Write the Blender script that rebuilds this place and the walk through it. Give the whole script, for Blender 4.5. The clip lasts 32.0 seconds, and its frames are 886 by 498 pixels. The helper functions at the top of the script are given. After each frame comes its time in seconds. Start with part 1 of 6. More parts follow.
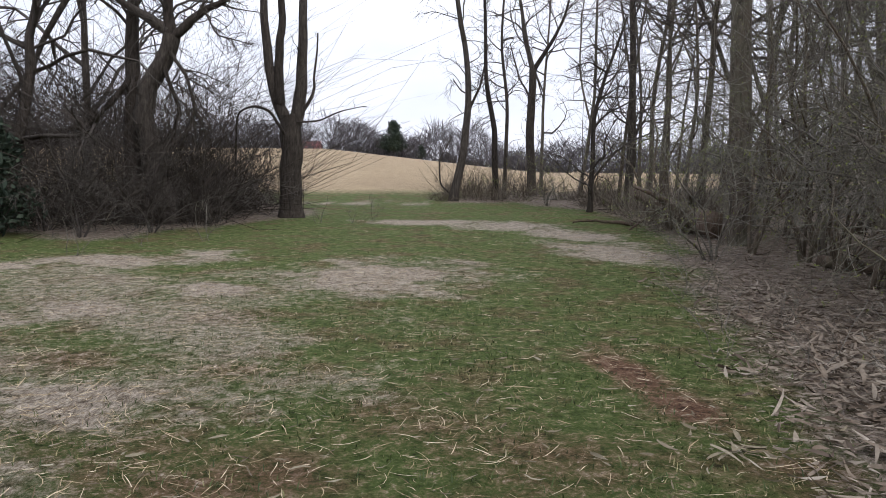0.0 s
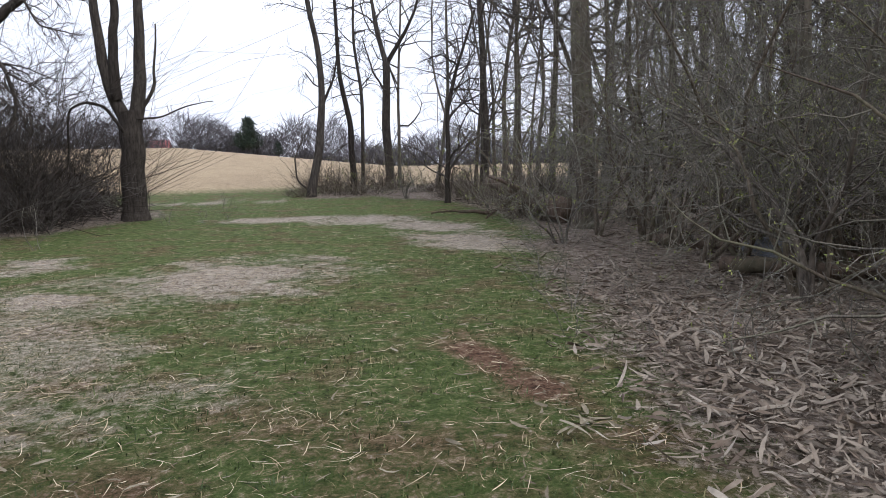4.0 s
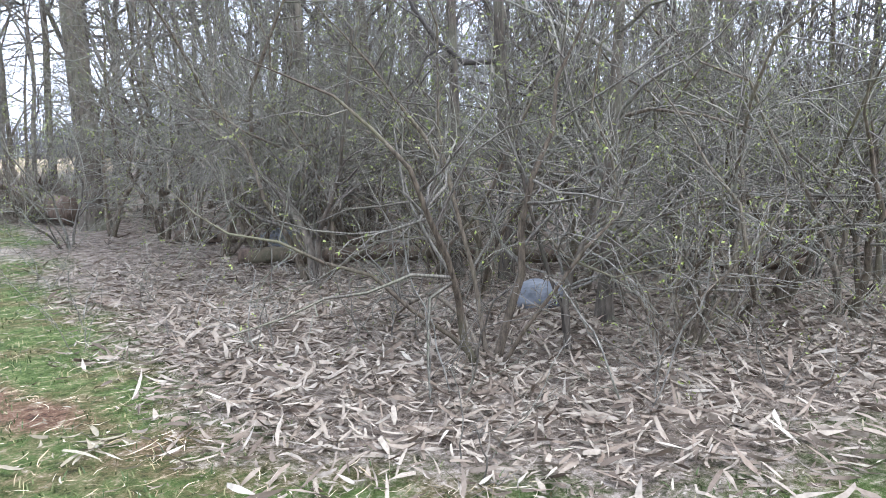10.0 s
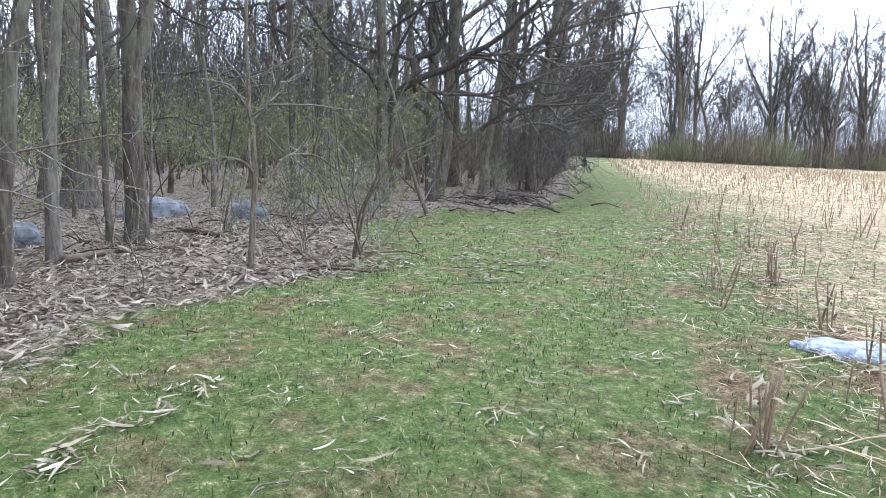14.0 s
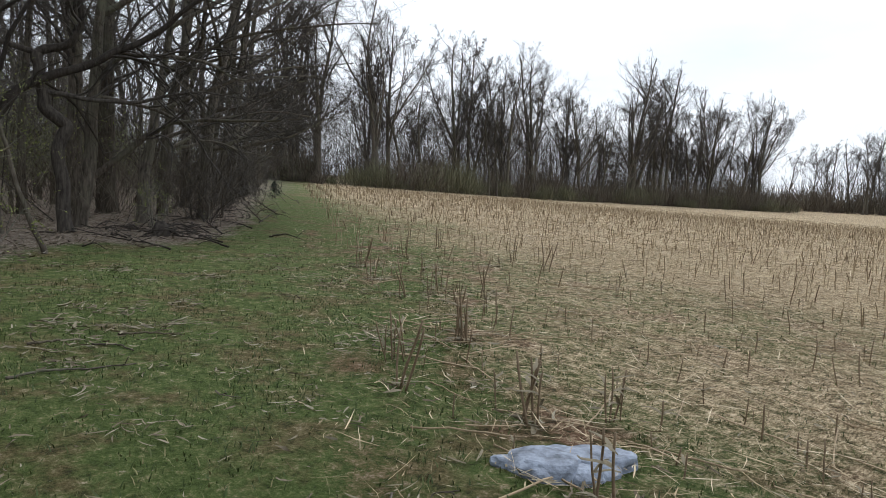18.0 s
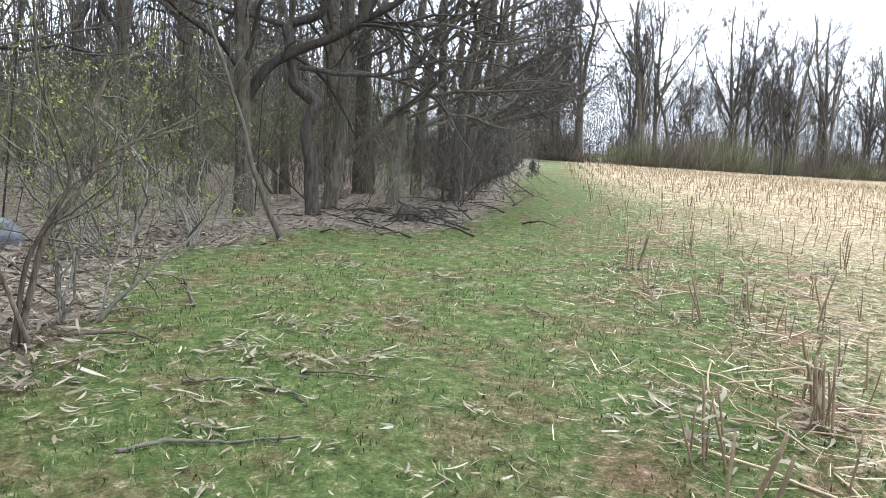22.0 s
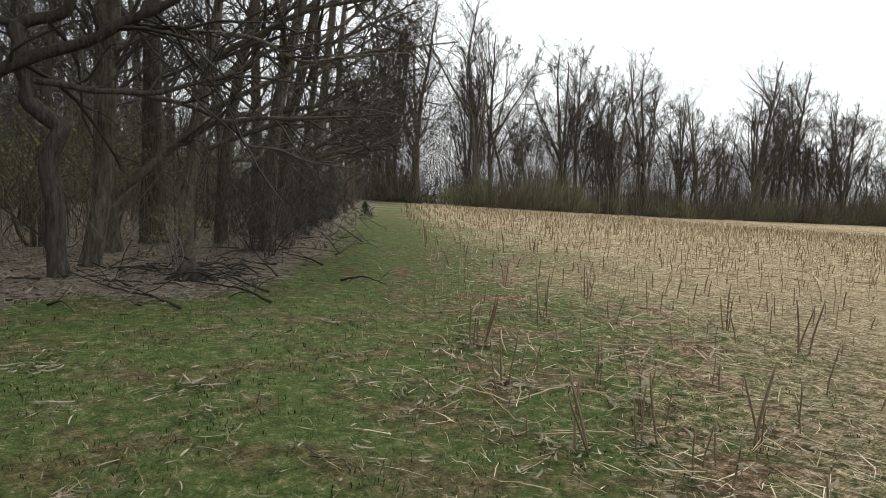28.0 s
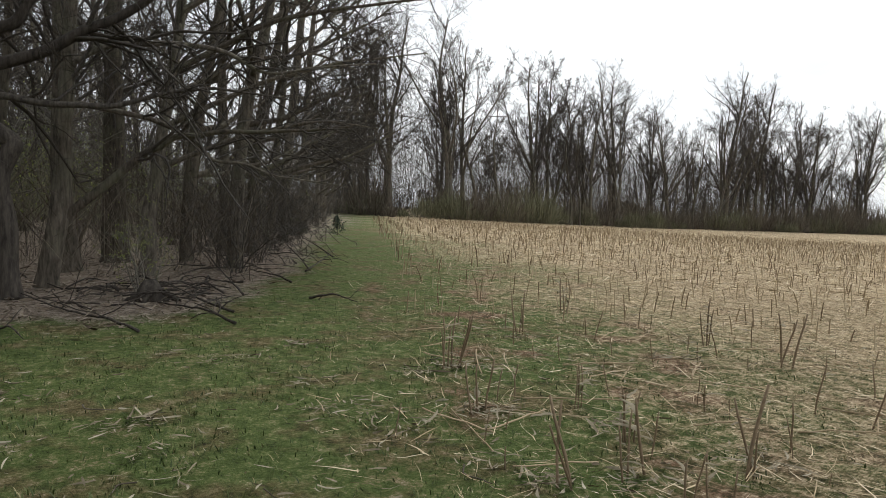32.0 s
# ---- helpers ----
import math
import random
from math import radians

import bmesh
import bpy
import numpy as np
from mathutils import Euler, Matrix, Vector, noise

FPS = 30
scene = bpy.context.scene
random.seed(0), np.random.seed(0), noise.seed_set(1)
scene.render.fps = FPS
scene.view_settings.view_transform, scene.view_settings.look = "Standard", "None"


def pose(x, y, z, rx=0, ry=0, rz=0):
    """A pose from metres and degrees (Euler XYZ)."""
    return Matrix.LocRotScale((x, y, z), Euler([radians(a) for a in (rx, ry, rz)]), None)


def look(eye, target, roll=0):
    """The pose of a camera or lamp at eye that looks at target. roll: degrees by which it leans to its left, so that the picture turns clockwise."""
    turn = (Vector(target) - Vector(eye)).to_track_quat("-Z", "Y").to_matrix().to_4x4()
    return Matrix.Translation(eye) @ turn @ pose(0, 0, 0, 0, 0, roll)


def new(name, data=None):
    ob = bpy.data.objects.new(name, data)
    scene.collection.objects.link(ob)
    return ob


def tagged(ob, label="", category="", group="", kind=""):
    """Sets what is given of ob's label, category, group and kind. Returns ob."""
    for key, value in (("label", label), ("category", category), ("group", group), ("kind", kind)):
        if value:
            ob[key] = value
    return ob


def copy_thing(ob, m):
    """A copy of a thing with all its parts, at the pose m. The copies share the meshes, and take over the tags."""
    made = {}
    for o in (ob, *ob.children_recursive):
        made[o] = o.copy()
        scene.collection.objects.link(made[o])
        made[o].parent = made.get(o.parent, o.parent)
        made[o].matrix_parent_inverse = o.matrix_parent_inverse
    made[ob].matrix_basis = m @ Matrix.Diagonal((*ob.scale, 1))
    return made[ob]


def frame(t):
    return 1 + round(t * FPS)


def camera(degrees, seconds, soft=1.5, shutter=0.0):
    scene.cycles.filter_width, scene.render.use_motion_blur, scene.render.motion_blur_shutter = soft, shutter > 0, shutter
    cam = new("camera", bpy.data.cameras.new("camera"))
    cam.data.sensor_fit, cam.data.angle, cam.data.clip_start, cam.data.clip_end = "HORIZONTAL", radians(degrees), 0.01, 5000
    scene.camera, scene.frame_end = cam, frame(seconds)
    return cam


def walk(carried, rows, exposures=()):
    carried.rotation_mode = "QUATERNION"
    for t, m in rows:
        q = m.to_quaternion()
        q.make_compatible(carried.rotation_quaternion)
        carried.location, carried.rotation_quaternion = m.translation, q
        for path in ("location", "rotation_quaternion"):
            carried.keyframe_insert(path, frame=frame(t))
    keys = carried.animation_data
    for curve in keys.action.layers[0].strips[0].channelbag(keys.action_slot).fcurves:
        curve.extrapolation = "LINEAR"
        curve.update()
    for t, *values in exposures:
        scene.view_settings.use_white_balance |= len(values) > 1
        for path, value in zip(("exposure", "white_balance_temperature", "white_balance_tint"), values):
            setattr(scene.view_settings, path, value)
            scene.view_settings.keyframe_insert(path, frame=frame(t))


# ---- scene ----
cam = camera(62.4, 32.0, soft=0.65)
PATH = [
    (0, (-0.022, -0.02, 1.52), (-0.023, 1.969, 1.304), 0.5),
    (0.5, (-0.013, 0.002, 1.504), (0.02, 1.99, 1.292), 0.3),
    (1, (-0.016, 0.017, 1.497), (0.089, 2.001, 1.266), 1.0),
    (1.5, (-0.019, 0.006, 1.517), (0.099, 1.99, 1.29), 0.4),
    (2, (-0.002, 0.009, 1.512), (0.154, 1.989, 1.28), 0.5),
    (2.5, (0.039, 0.017, 1.504), (0.301, 1.985, 1.264), -0.0),
    (4.5, (0.1, 0.08, 1.48), (0.515, 2.023, 1.249), -1.2),
    (5, (0.11, 0.1, 1.49), (0.612, 2.017, 1.223), -1.0),
    (5.5, (0.096, 0.119, 1.5), (0.642, 2.025, 1.239), -1.2),
    (6, (0.125, 0.114, 1.496), (0.717, 2.004, 1.218), -1.2),
    (6.5, (0.131, 0.114, 1.496), (0.809, 1.974, 1.212), -1.6),
    (7, (0.149, 0.087, 1.501), (0.918, 1.913, 1.231), -1.6),
    (7.5, (0.17, 0.08, 1.504), (0.998, 1.887, 1.282), -1.4),
    (8, (0.182, 0.073, 1.494), (1.132, 1.817, 1.262), -1.7),
    (8.5, (0.222, 0.07, 1.497), (1.347, 1.707, 1.26), -1.4),
    (9, (0.207, 0.074, 1.488), (1.443, 1.629, 1.255), -1.1),
    (9.5, (0.224, 0.078, 1.487), (1.549, 1.552, 1.219), -1.4),
    (10, (0.241, 0.082, 1.48), (1.679, 1.444, 1.206), -1.3),
    (10.5, (0.231, 0.063, 1.48), (1.77, 1.306, 1.186), -1.1),
    (11, (0.338, 0.086, 1.459), (2.055, 1.067, 1.162), -0.6),
    (11.5, (0.433, 0.037, 1.474), (2.252, 0.826, 1.214), -0.2),
    (12, (0.52, -0.12, 1.47), (2.393, 0.55, 1.262), 0.7),
    (12.5, (0.577, -0.247, 1.486), (2.521, 0.185, 1.301), 1.3),
    (13, (0.667, -0.323, 1.487), (2.653, -0.198, 1.287), 1.8),
    (13.5, (0.835, -0.411, 1.456), (2.794, -0.709, 1.181), 1.5),
    (14, (1.059, -0.505, 1.417), (2.888, -1.264, 1.135), 1.4),
    (14.5, (1.236, -0.735, 1.383), (2.904, -1.798, 1.089), 0.5),
    (15, (1.37, -0.891, 1.391), (2.935, -2.105, 1.11), 4.8),
    (15.5, (1.614, -0.989, 1.404), (3.059, -2.36, 1.232), 1.1),
    (17.5, (2.328, -1.807, 1.418), (3.79, -3.158, 1.23), 1.3),
    (18, (2.591, -2.089, 1.432), (3.984, -3.512, 1.245), 3.0),
    (18.5, (2.786, -2.325, 1.412), (4.068, -3.845, 1.192), 4.0),
    (19, (3.105, -2.461, 1.392), (4.431, -3.945, 1.193), 1.6),
    (19.5, (3.361, -2.642, 1.419), (4.639, -4.167, 1.212), 2.1),
    (20, (3.537, -2.81, 1.415), (4.969, -4.197, 1.25), 3.2),
    (20.5, (3.766, -2.939, 1.395), (5.406, -4.058, 1.158), 2.6),
    (21, (4.042, -3.083, 1.392), (5.736, -4.117, 1.147), 1.8),
    (21.5, (4.288, -3.289, 1.411), (6.028, -4.252, 1.195), 2.2),
    (22, (4.467, -3.404, 1.397), (6.254, -4.259, 1.12), 2.4),
    (22.5, (4.727, -3.388, 1.382), (6.589, -4.063, 1.106), 1.0),
    (23, (4.899, -3.477, 1.385), (6.85, -3.819, 1.108), -0.1),
    (23.5, (4.996, -3.593, 1.413), (6.98, -3.547, 1.162), 2.6),
    (24, (5.074, -3.676, 1.421), (7.032, -3.413, 1.112), 0.7),
    (24.5, (5.244, -3.755, 1.436), (7.199, -3.4, 1.205), 0.7),
    (26.5, (6.017, -4.35, 1.408), (7.959, -4.807, 1.265), 3.0),
    (27, (6.224, -4.532, 1.415), (8.054, -5.334, 1.321), 0.9),
    (27.5, (6.358, -4.809, 1.378), (8.047, -5.878, 1.317), 2.9),
    (28, (6.456, -5.02, 1.369), (8.032, -6.242, 1.221), 2.1),
    (28.5, (6.605, -5.124, 1.368), (7.974, -6.577, 1.247), 1.8),
    (29, (6.706, -5.244, 1.363), (7.806, -6.906, 1.194), 2.0),
    (29.5, (6.67, -5.279, 1.363), (7.724, -6.968, 1.167), 2.0),
    (30, (6.648, -5.269, 1.372), (7.727, -6.945, 1.222), 1.7),
    (30.5, (6.661, -5.243, 1.378), (7.822, -6.859, 1.178), 1.4),
    (31, (6.664, -5.207, 1.378), (7.999, -6.686, 1.206), 2.1),
    (31.5, (6.674, -5.21, 1.375), (8.158, -6.541, 1.213), 1.7),
    (32, (6.67, -5.209, 1.389), (8.203, -6.488, 1.277), 1.5),
]
EXPOSURES = [(0, 0.21, 6200, 16), (5, 0.44, 5900, 16), (6, 0.54, 5800, 17), (8, 1.02, 5650, 12), (9, 1.58, 5550, 12), (10, 1.92, 5500, 13), (11, 2.04, 5450, 13), (12, 2.16, 5450, 13), (13.5, 1.96, 5500, 13), (14, 1.76, 5450, 12), (15, 0.94, 5900, 13), (17, 0.21, 6200, 9), (18, 0.14, 6200, 9), (19, -0.12, 6200, 9), (20, -0.36, 6200, 9),
             (21, 0.80, 6150, 6), (23, 1.90, 5500, 12), (24.5, 2.16, 5300, 18), (26.5, 1.51, 5700, 6), (27, 1.36, 5700, 6), (28, 0.31, 6650, 6), (29.5, -0.26, 6350, 7), (31, -0.20, 6450, 8), (32, 0.20, 6600, 8)]
walk(cam, [(t, look(eye, target, roll)) for t, eye, target, roll in PATH], EXPOSURES)

# ---- light: a bright overcast sky and a very soft sun behind it ----
world = bpy.data.worlds.new("overcast_sky")
scene.world = world
world.use_nodes = True
wn, wl = world.node_tree.nodes, world.node_tree.links
wn.clear()
SUN_EL, SUN_AZ = radians(52), radians(140)
w_out = wn.new("ShaderNodeOutputWorld")
w_bg = wn.new("ShaderNodeBackground")
w_sky = wn.new("ShaderNodeTexSky")
w_sky.sky_type = "NISHITA"
w_sky.sun_disc = False
w_sky.sun_elevation, w_sky.sun_rotation = SUN_EL, SUN_AZ
w_sky.dust_density, w_sky.air_density = 4.0, 1.0
w_mul = wn.new("ShaderNodeMixRGB")
w_mul.blend_type = "MULTIPLY"
w_mul.inputs[0].default_value = 1.0
w_mul.inputs[2].default_value = (0.10, 0.10, 0.10, 1)
w_co = wn.new("ShaderNodeTexCoord")
w_map = wn.new("ShaderNodeMapping")
w_map.inputs["Scale"].default_value = (1.0, 1.0, 3.2)
w_noise = wn.new("ShaderNodeTexNoise")
w_noise.inputs["Scale"].default_value = 2.4
w_noise.inputs["Detail"].default_value = 6.0
w_noise.inputs["Roughness"].default_value = 0.55
w_ramp = wn.new("ShaderNodeValToRGB")
w_ramp.color_ramp.elements[0].position, w_ramp.color_ramp.elements[1].position = 0.30, 0.68
w_ramp.color_ramp.elements[0].color = (0.82, 0.87, 0.95, 1)
w_ramp.color_ramp.elements[1].color = (1.04, 1.07, 1.11, 1)
w_mix = wn.new("ShaderNodeMixRGB")
w_mix.inputs[0].default_value = 0.86
wl.new(w_sky.outputs[0], w_mul.inputs[1])
wl.new(w_co.outputs["Generated"], w_map.inputs[0])
wl.new(w_map.outputs[0], w_noise.inputs["Vector"])
wl.new(w_noise.outputs["Fac"], w_ramp.inputs[0])
wl.new(w_mul.outputs[0], w_mix.inputs[1])
wl.new(w_ramp.outputs[0], w_mix.inputs[2])
wl.new(w_mix.outputs[0], w_bg.inputs[0])
w_bg.inputs[1].default_value = 1.05
wl.new(w_bg.outputs[0], w_out.inputs[0])

sun = new("sun", bpy.data.lights.new("sun", "SUN"))
sun.data.energy, sun.data.angle, sun.data.color = 1.2, radians(18), (1.0, 0.96, 0.90)
sun.matrix_world = look((0, 0, 30), (-math.sin(SUN_AZ) * math.cos(SUN_EL) * 10, -math.cos(SUN_AZ) * math.cos(SUN_EL) * 10, 30 - math.sin(SUN_EL) * 10))

# ---- the lie of the land ----
WOOD = np.array([(0.0, 25.2), (2.4, 26.6), (4.6, 22.5), (5.0, 18), (4.5, 14.2), (3.9, 12), (3.4, 10.1), (3.1, 8), (2.75, 6.2), (2.32, 4.5), (2.1, 3.4),
                 (2.05, 2.7), (2.9, 1.5), (3.85, 0.9), (5.0, 0.68), (6.15, 0.1), (7.4, -0.3), (7.9, -1.1), (8.6, -2.1), (9.1, -3.0), (10.3, -2.95), (12.4, -3.5), (14.2, -4.9), (15.6, -6.3),
                 (15.2, -7.4), (15.3, -8.6), (18.4, -11.3), (31.7, -19.9), (57, -36.6), (80, -51), (108, -68), (220, -60), (220, 160), (60, 75), (20, 42), (6, 33.5), (1.2, 30.6)])
LEFT_WOOD = np.array([(-2.9, 20.6), (-4.3, 18.2), (-5.6, 15.4), (-6.6, 13.2), (-9.0, 14.6), (-14, 11.6), (-24, 7), (-60, -6), (-80, 34), (-30, 34), (-12, 30), (-4.8, 24.5)])


def inside(poly, x, y):
    """Signed distance to a closed outline: positive inside."""
    x, y = np.asarray(x, float), np.asarray(y, float)
    best, odd = np.full(x.shape, 1e9), np.zeros(x.shape, bool)
    for (ax, ay), (bx, by) in zip(poly, np.roll(poly, -1, 0)):
        dx, dy = bx - ax, by - ay
        k = np.clip(((x - ax) * dx + (y - ay) * dy) / (dx * dx + dy * dy), 0, 1)
        best = np.minimum(best, np.hypot(x - ax - k * dx, y - ay - k * dy))
        if ay != by:
            odd ^= ((ay > y) != (by > y)) & (x < (bx - ax) * (y - ay) / (by - ay) + ax)
    return np.where(odd, best, -best)


def strip(x, y):
    """Along and across the grass strip beside the wood: metres on, and metres towards the trees."""
    return x * 0.832 - y * 0.555, x * 0.555 + y * 0.832


def wave(x, y, size, seed=0.0):
    """A cheap smooth ripple between -1 and 1."""
    a, b = x / size, y / size
    return (np.sin(a * 2.1 + seed + 1.3 * np.sin(b * 1.7 + seed)) + np.sin(b * 2.6 - seed * 2 + 1.1 * np.sin(a * 1.9)) + np.sin((a + b) * 1.4 + seed * 3)) / 3


def land(x, y):
    x, y = np.asarray(x, float), np.asarray(y, float)
    s, u = strip(x, y)
    z = 0.02 * (np.clip(y, 8, 45) - 8) + 0.04 * (np.clip(y, 30, 110) - 30) * np.clip(0.6 - 0.033 * x, 0.12, 1.2)
    z = z - 0.0145 * np.maximum(0, np.minimum(-u, 85) - 5) * np.clip((s + 4) / 20, 0, 1)
    z = z + 0.008 * np.clip(s - 10, 0, 70) * np.clip((u + 30) / 30, 0, 1) * np.clip((10 - u) / 6, 0, 1)
    near = np.exp(-((x - 5) ** 2 + y ** 2) / 900)
    return z + 0.025 * wave(x, y, 1.1, 0.4) * near + 0.008 * wave(x, y, 0.27, 2.0) * near


def z_at(x, y):
    return float(land(x, y))


def field_side(x, y):
    """Positive in the stubble field, in metres from its edge."""
    s, u = strip(np.asarray(x, float), np.asarray(y, float))
    return -1.35 - u + 0.25 * wave(x, y, 1.7, 1.1)


# ---- materials ----
def material(name):
    m = bpy.data.materials.new(name)
    m.use_nodes = True
    nodes, links = m.node_tree.nodes, m.node_tree.links
    return m, nodes, links, nodes["Principled BSDF"]


def noise_node(nodes, links, scale, detail=4.0, vector=None, rough=0.6):
    n = nodes.new("ShaderNodeTexNoise")
    n.inputs["Scale"].default_value, n.inputs["Detail"].default_value, n.inputs["Roughness"].default_value = scale, detail, rough
    if vector:
        links.new(vector, n.inputs["Vector"])
    return n


def ramp(nodes, links, source, stops):
    r = nodes.new("ShaderNodeValToRGB")
    while len(r.color_ramp.elements) < len(stops):
        r.color_ramp.elements.new(0.5)
    for e, (at, c) in zip(r.color_ramp.elements, stops):
        e.position, e.color = at, (*c, 1)
    links.new(source, r.inputs[0])
    return r


def mix(nodes, links, fac, a, b, blend="MIX"):
    m = nodes.new("ShaderNodeMixRGB")
    m.blend_type = blend
    for at, v in ((0, fac), (1, a), (2, b)):
        if isinstance(v, bpy.types.NodeSocket):
            links.new(v, m.inputs[at])
        elif isinstance(v, (int, float)):
            m.inputs[at].default_value = v
        else:
            m.inputs[at].default_value = (*v, 1)
    return m.outputs[0]


def bump(nodes, links, bsdf, height, strength, distance):
    b = nodes.new("ShaderNodeBump")
    b.inputs["Strength"].default_value, b.inputs["Distance"].default_value = strength, distance
    links.new(height, b.inputs["Height"])
    links.new(b.outputs[0], bsdf.inputs["Normal"])


def scatter_material(name, stops, rough=0.85, grain=30.0):
    """For loose pieces: each island takes its own shade out of the stops, with a fine grain."""
    m, nodes, links, bsdf = material(name)
    geo = nodes.new("ShaderNodeNewGeometry")
    co = nodes.new("ShaderNodeTexCoord")
    c = ramp(nodes, links, geo.outputs["Random Per Island"], stops)
    n = noise_node(nodes, links, grain, 3, co.outputs["Object"])
    v = ramp(nodes, links, n.outputs["Fac"], [(0.25, (0.60, 0.585, 0.57)), (0.75, (1.0, 1.0, 1.0))])
    links.new(mix(nodes, links, 1.0, c.outputs[0], v.outputs[0], "MULTIPLY"), bsdf.inputs["Base Color"])
    bsdf.inputs["Roughness"].default_value = rough
    bsdf.inputs["Specular IOR Level"].default_value = 0.25
    return m


def bark_material(name, dark, light, moss=None, scale=9.0):
    """Ridged bark; each tree takes its own shade."""
    m, nodes, links, bsdf = material(name)
    co, info = nodes.new("ShaderNodeTexCoord"), nodes.new("ShaderNodeObjectInfo")
    mp = nodes.new("ShaderNodeMapping")
    mp.inputs["Scale"].default_value = (1, 1, 0.22)
    links.new(co.outputs["Object"], mp.inputs[0])
    n1 = noise_node(nodes, links, scale * 2.2, 6, mp.outputs[0], 0.65)
    n2 = noise_node(nodes, links, 1.3, 4, co.outputs["Object"])
    c = ramp(nodes, links, n1.outputs["Fac"], [(0.32, dark), (0.68, light)]).outputs[0]
    tone = ramp(nodes, links, info.outputs["Random"], [(0.0, (0.56, 0.53, 0.50)), (0.5, (0.86, 0.83, 0.78)), (1.0, (1.14, 1.14, 1.12))])
    c = mix(nodes, links, 1.0, c, tone.outputs[0], "MULTIPLY")
    if moss:
        k = ramp(nodes, links, n2.outputs["Fac"], [(0.48, (0, 0, 0)), (0.68, (0.6, 0.6, 0.6))])
        c = mix(nodes, links, k.outputs[0], c, moss)
    links.new(c, bsdf.inputs["Base Color"])
    bsdf.inputs["Roughness"].default_value = 0.9
    bsdf.inputs["Specular IOR Level"].default_value = 0.2
    bump(nodes, links, bsdf, n1.outputs["Fac"], 0.7, 0.02)
    return m


def plain_material(name, color, rough=0.8, scale=6.0, depth=0.3, metal=0.0, bump_by=0.2):
    m, nodes, links, bsdf = material(name)
    co = nodes.new("ShaderNodeTexCoord")
    n = noise_node(nodes, links, scale, 6, co.outputs["Object"])
    k = ramp(nodes, links, n.outputs["Fac"], [(0.3, tuple(c * (1 - depth) for c in color)), (0.7, tuple(min(1, c * (1 + depth)) for c in color))])
    links.new(k.outputs[0], bsdf.inputs["Base Color"])
    bsdf.inputs["Roughness"].default_value, bsdf.inputs["Metallic"].default_value = rough, metal
    bump(nodes, links, bsdf, n.outputs["Fac"], bump_by, 0.02)
    return m


def ground_material():
    m, nodes, links, bsdf = material("ground")
    co = nodes.new("ShaderNodeTexCoord")
    p = co.outputs["Object"]

    def attr(name):
        a = nodes.new("ShaderNodeAttribute")
        a.attribute_name = name
        return a.outputs["Fac"]

    grit, clump = noise_node(nodes, links, 42, 9, p, 0.8), noise_node(nodes, links, 9, 7, p, 0.72)
    mid, big = noise_node(nodes, links, 1.5, 6, p, 0.68), noise_node(nodes, links, 0.4, 4, p)
    warp = nodes.new("ShaderNodeMapping")
    warp.inputs["Scale"].default_value = (1.0, 0.28, 1.0)
    warp.inputs["Rotation"].default_value = (0, 0, 0.6)
    links.new(p, warp.inputs[0])
    fibre = noise_node(nodes, links, 62, 8, warp.outputs[0], 0.8)
    fine = mix(nodes, links, 0.5, grit.outputs["Fac"], clump.outputs["Fac"])
    hay = mix(nodes, links, 0.3, fibre.outputs["Fac"], clump.outputs["Fac"])

    def ragged(name, rough=1.4):
        """A zone whose edge breaks up into clumps."""
        low, add = nodes.new("ShaderNodeMath"), nodes.new("ShaderNodeMath")
        low.operation, add.operation = "SUBTRACT", "MULTIPLY_ADD"
        links.new(attr(name), low.inputs[0])
        low.inputs[1].default_value = 0.5 * rough * 2
        links.new(fine, add.inputs[0])
        add.inputs[1].default_value = rough * 2
        links.new(low.outputs[0], add.inputs[2])
        return ramp(nodes, links, add.outputs[0], [(0.25, (0, 0, 0)), (0.75, (1, 1, 1))]).outputs[0]

    grass = ramp(nodes, links, fine, [(0.38, (0.022, 0.028, 0.008)), (0.45, (0.064, 0.094, 0.022)), (0.525, (0.105, 0.145, 0.041)), (0.585, (0.235, 0.225, 0.105)), (0.65, (0.50, 0.44, 0.28))]).outputs[0]
    soil = ramp(nodes, links, fine, [(0.42, (0.045, 0.026, 0.017)), (0.5, (0.165, 0.090, 0.053)), (0.57, (0.27, 0.188, 0.125)), (0.64, (0.46, 0.39, 0.29))]).outputs[0]
    patch = ramp(nodes, links, mid.outputs["Fac"], [(0.48, (0, 0, 0)), (0.61, (0.55, 0.55, 0.55))]).outputs[0]
    lawn = mix(nodes, links, patch, grass, soil)
    bare = mix(nodes, links, ragged("soil"), lawn, soil)
    dry = ramp(nodes, links, hay, [(0.42, (0.12, 0.090, 0.062)), (0.5, (0.36, 0.305, 0.235)), (0.58, (0.60, 0.53, 0.43))]).outputs[0]
    c = mix(nodes, links, ragged("pale"), bare, dry)
    stubble = ramp(nodes, links, hay, [(0.41, (0.060, 0.043, 0.026)), (0.47, (0.24, 0.176, 0.104)), (0.53, (0.56, 0.442, 0.28)), (0.60, (0.88, 0.735, 0.52))]).outputs[0]
    broad = ramp(nodes, links, big.outputs["Fac"], [(0.3, (0.85, 0.83, 0.82)), (0.7, (1.1, 1.1, 1.08))]).outputs[0]
    c = mix(nodes, links, ragged("field"), c, mix(nodes, links, 1.0, stubble, broad, "MULTIPLY"))
    litter = ramp(nodes, links, fine, [(0.42, (0.075, 0.056, 0.042)), (0.49, (0.195, 0.155, 0.120)), (0.55, (0.33, 0.275, 0.222)), (0.62, (0.50, 0.435, 0.36))]).outputs[0]
    c = mix(nodes, links, ragged("wood"), c, litter)
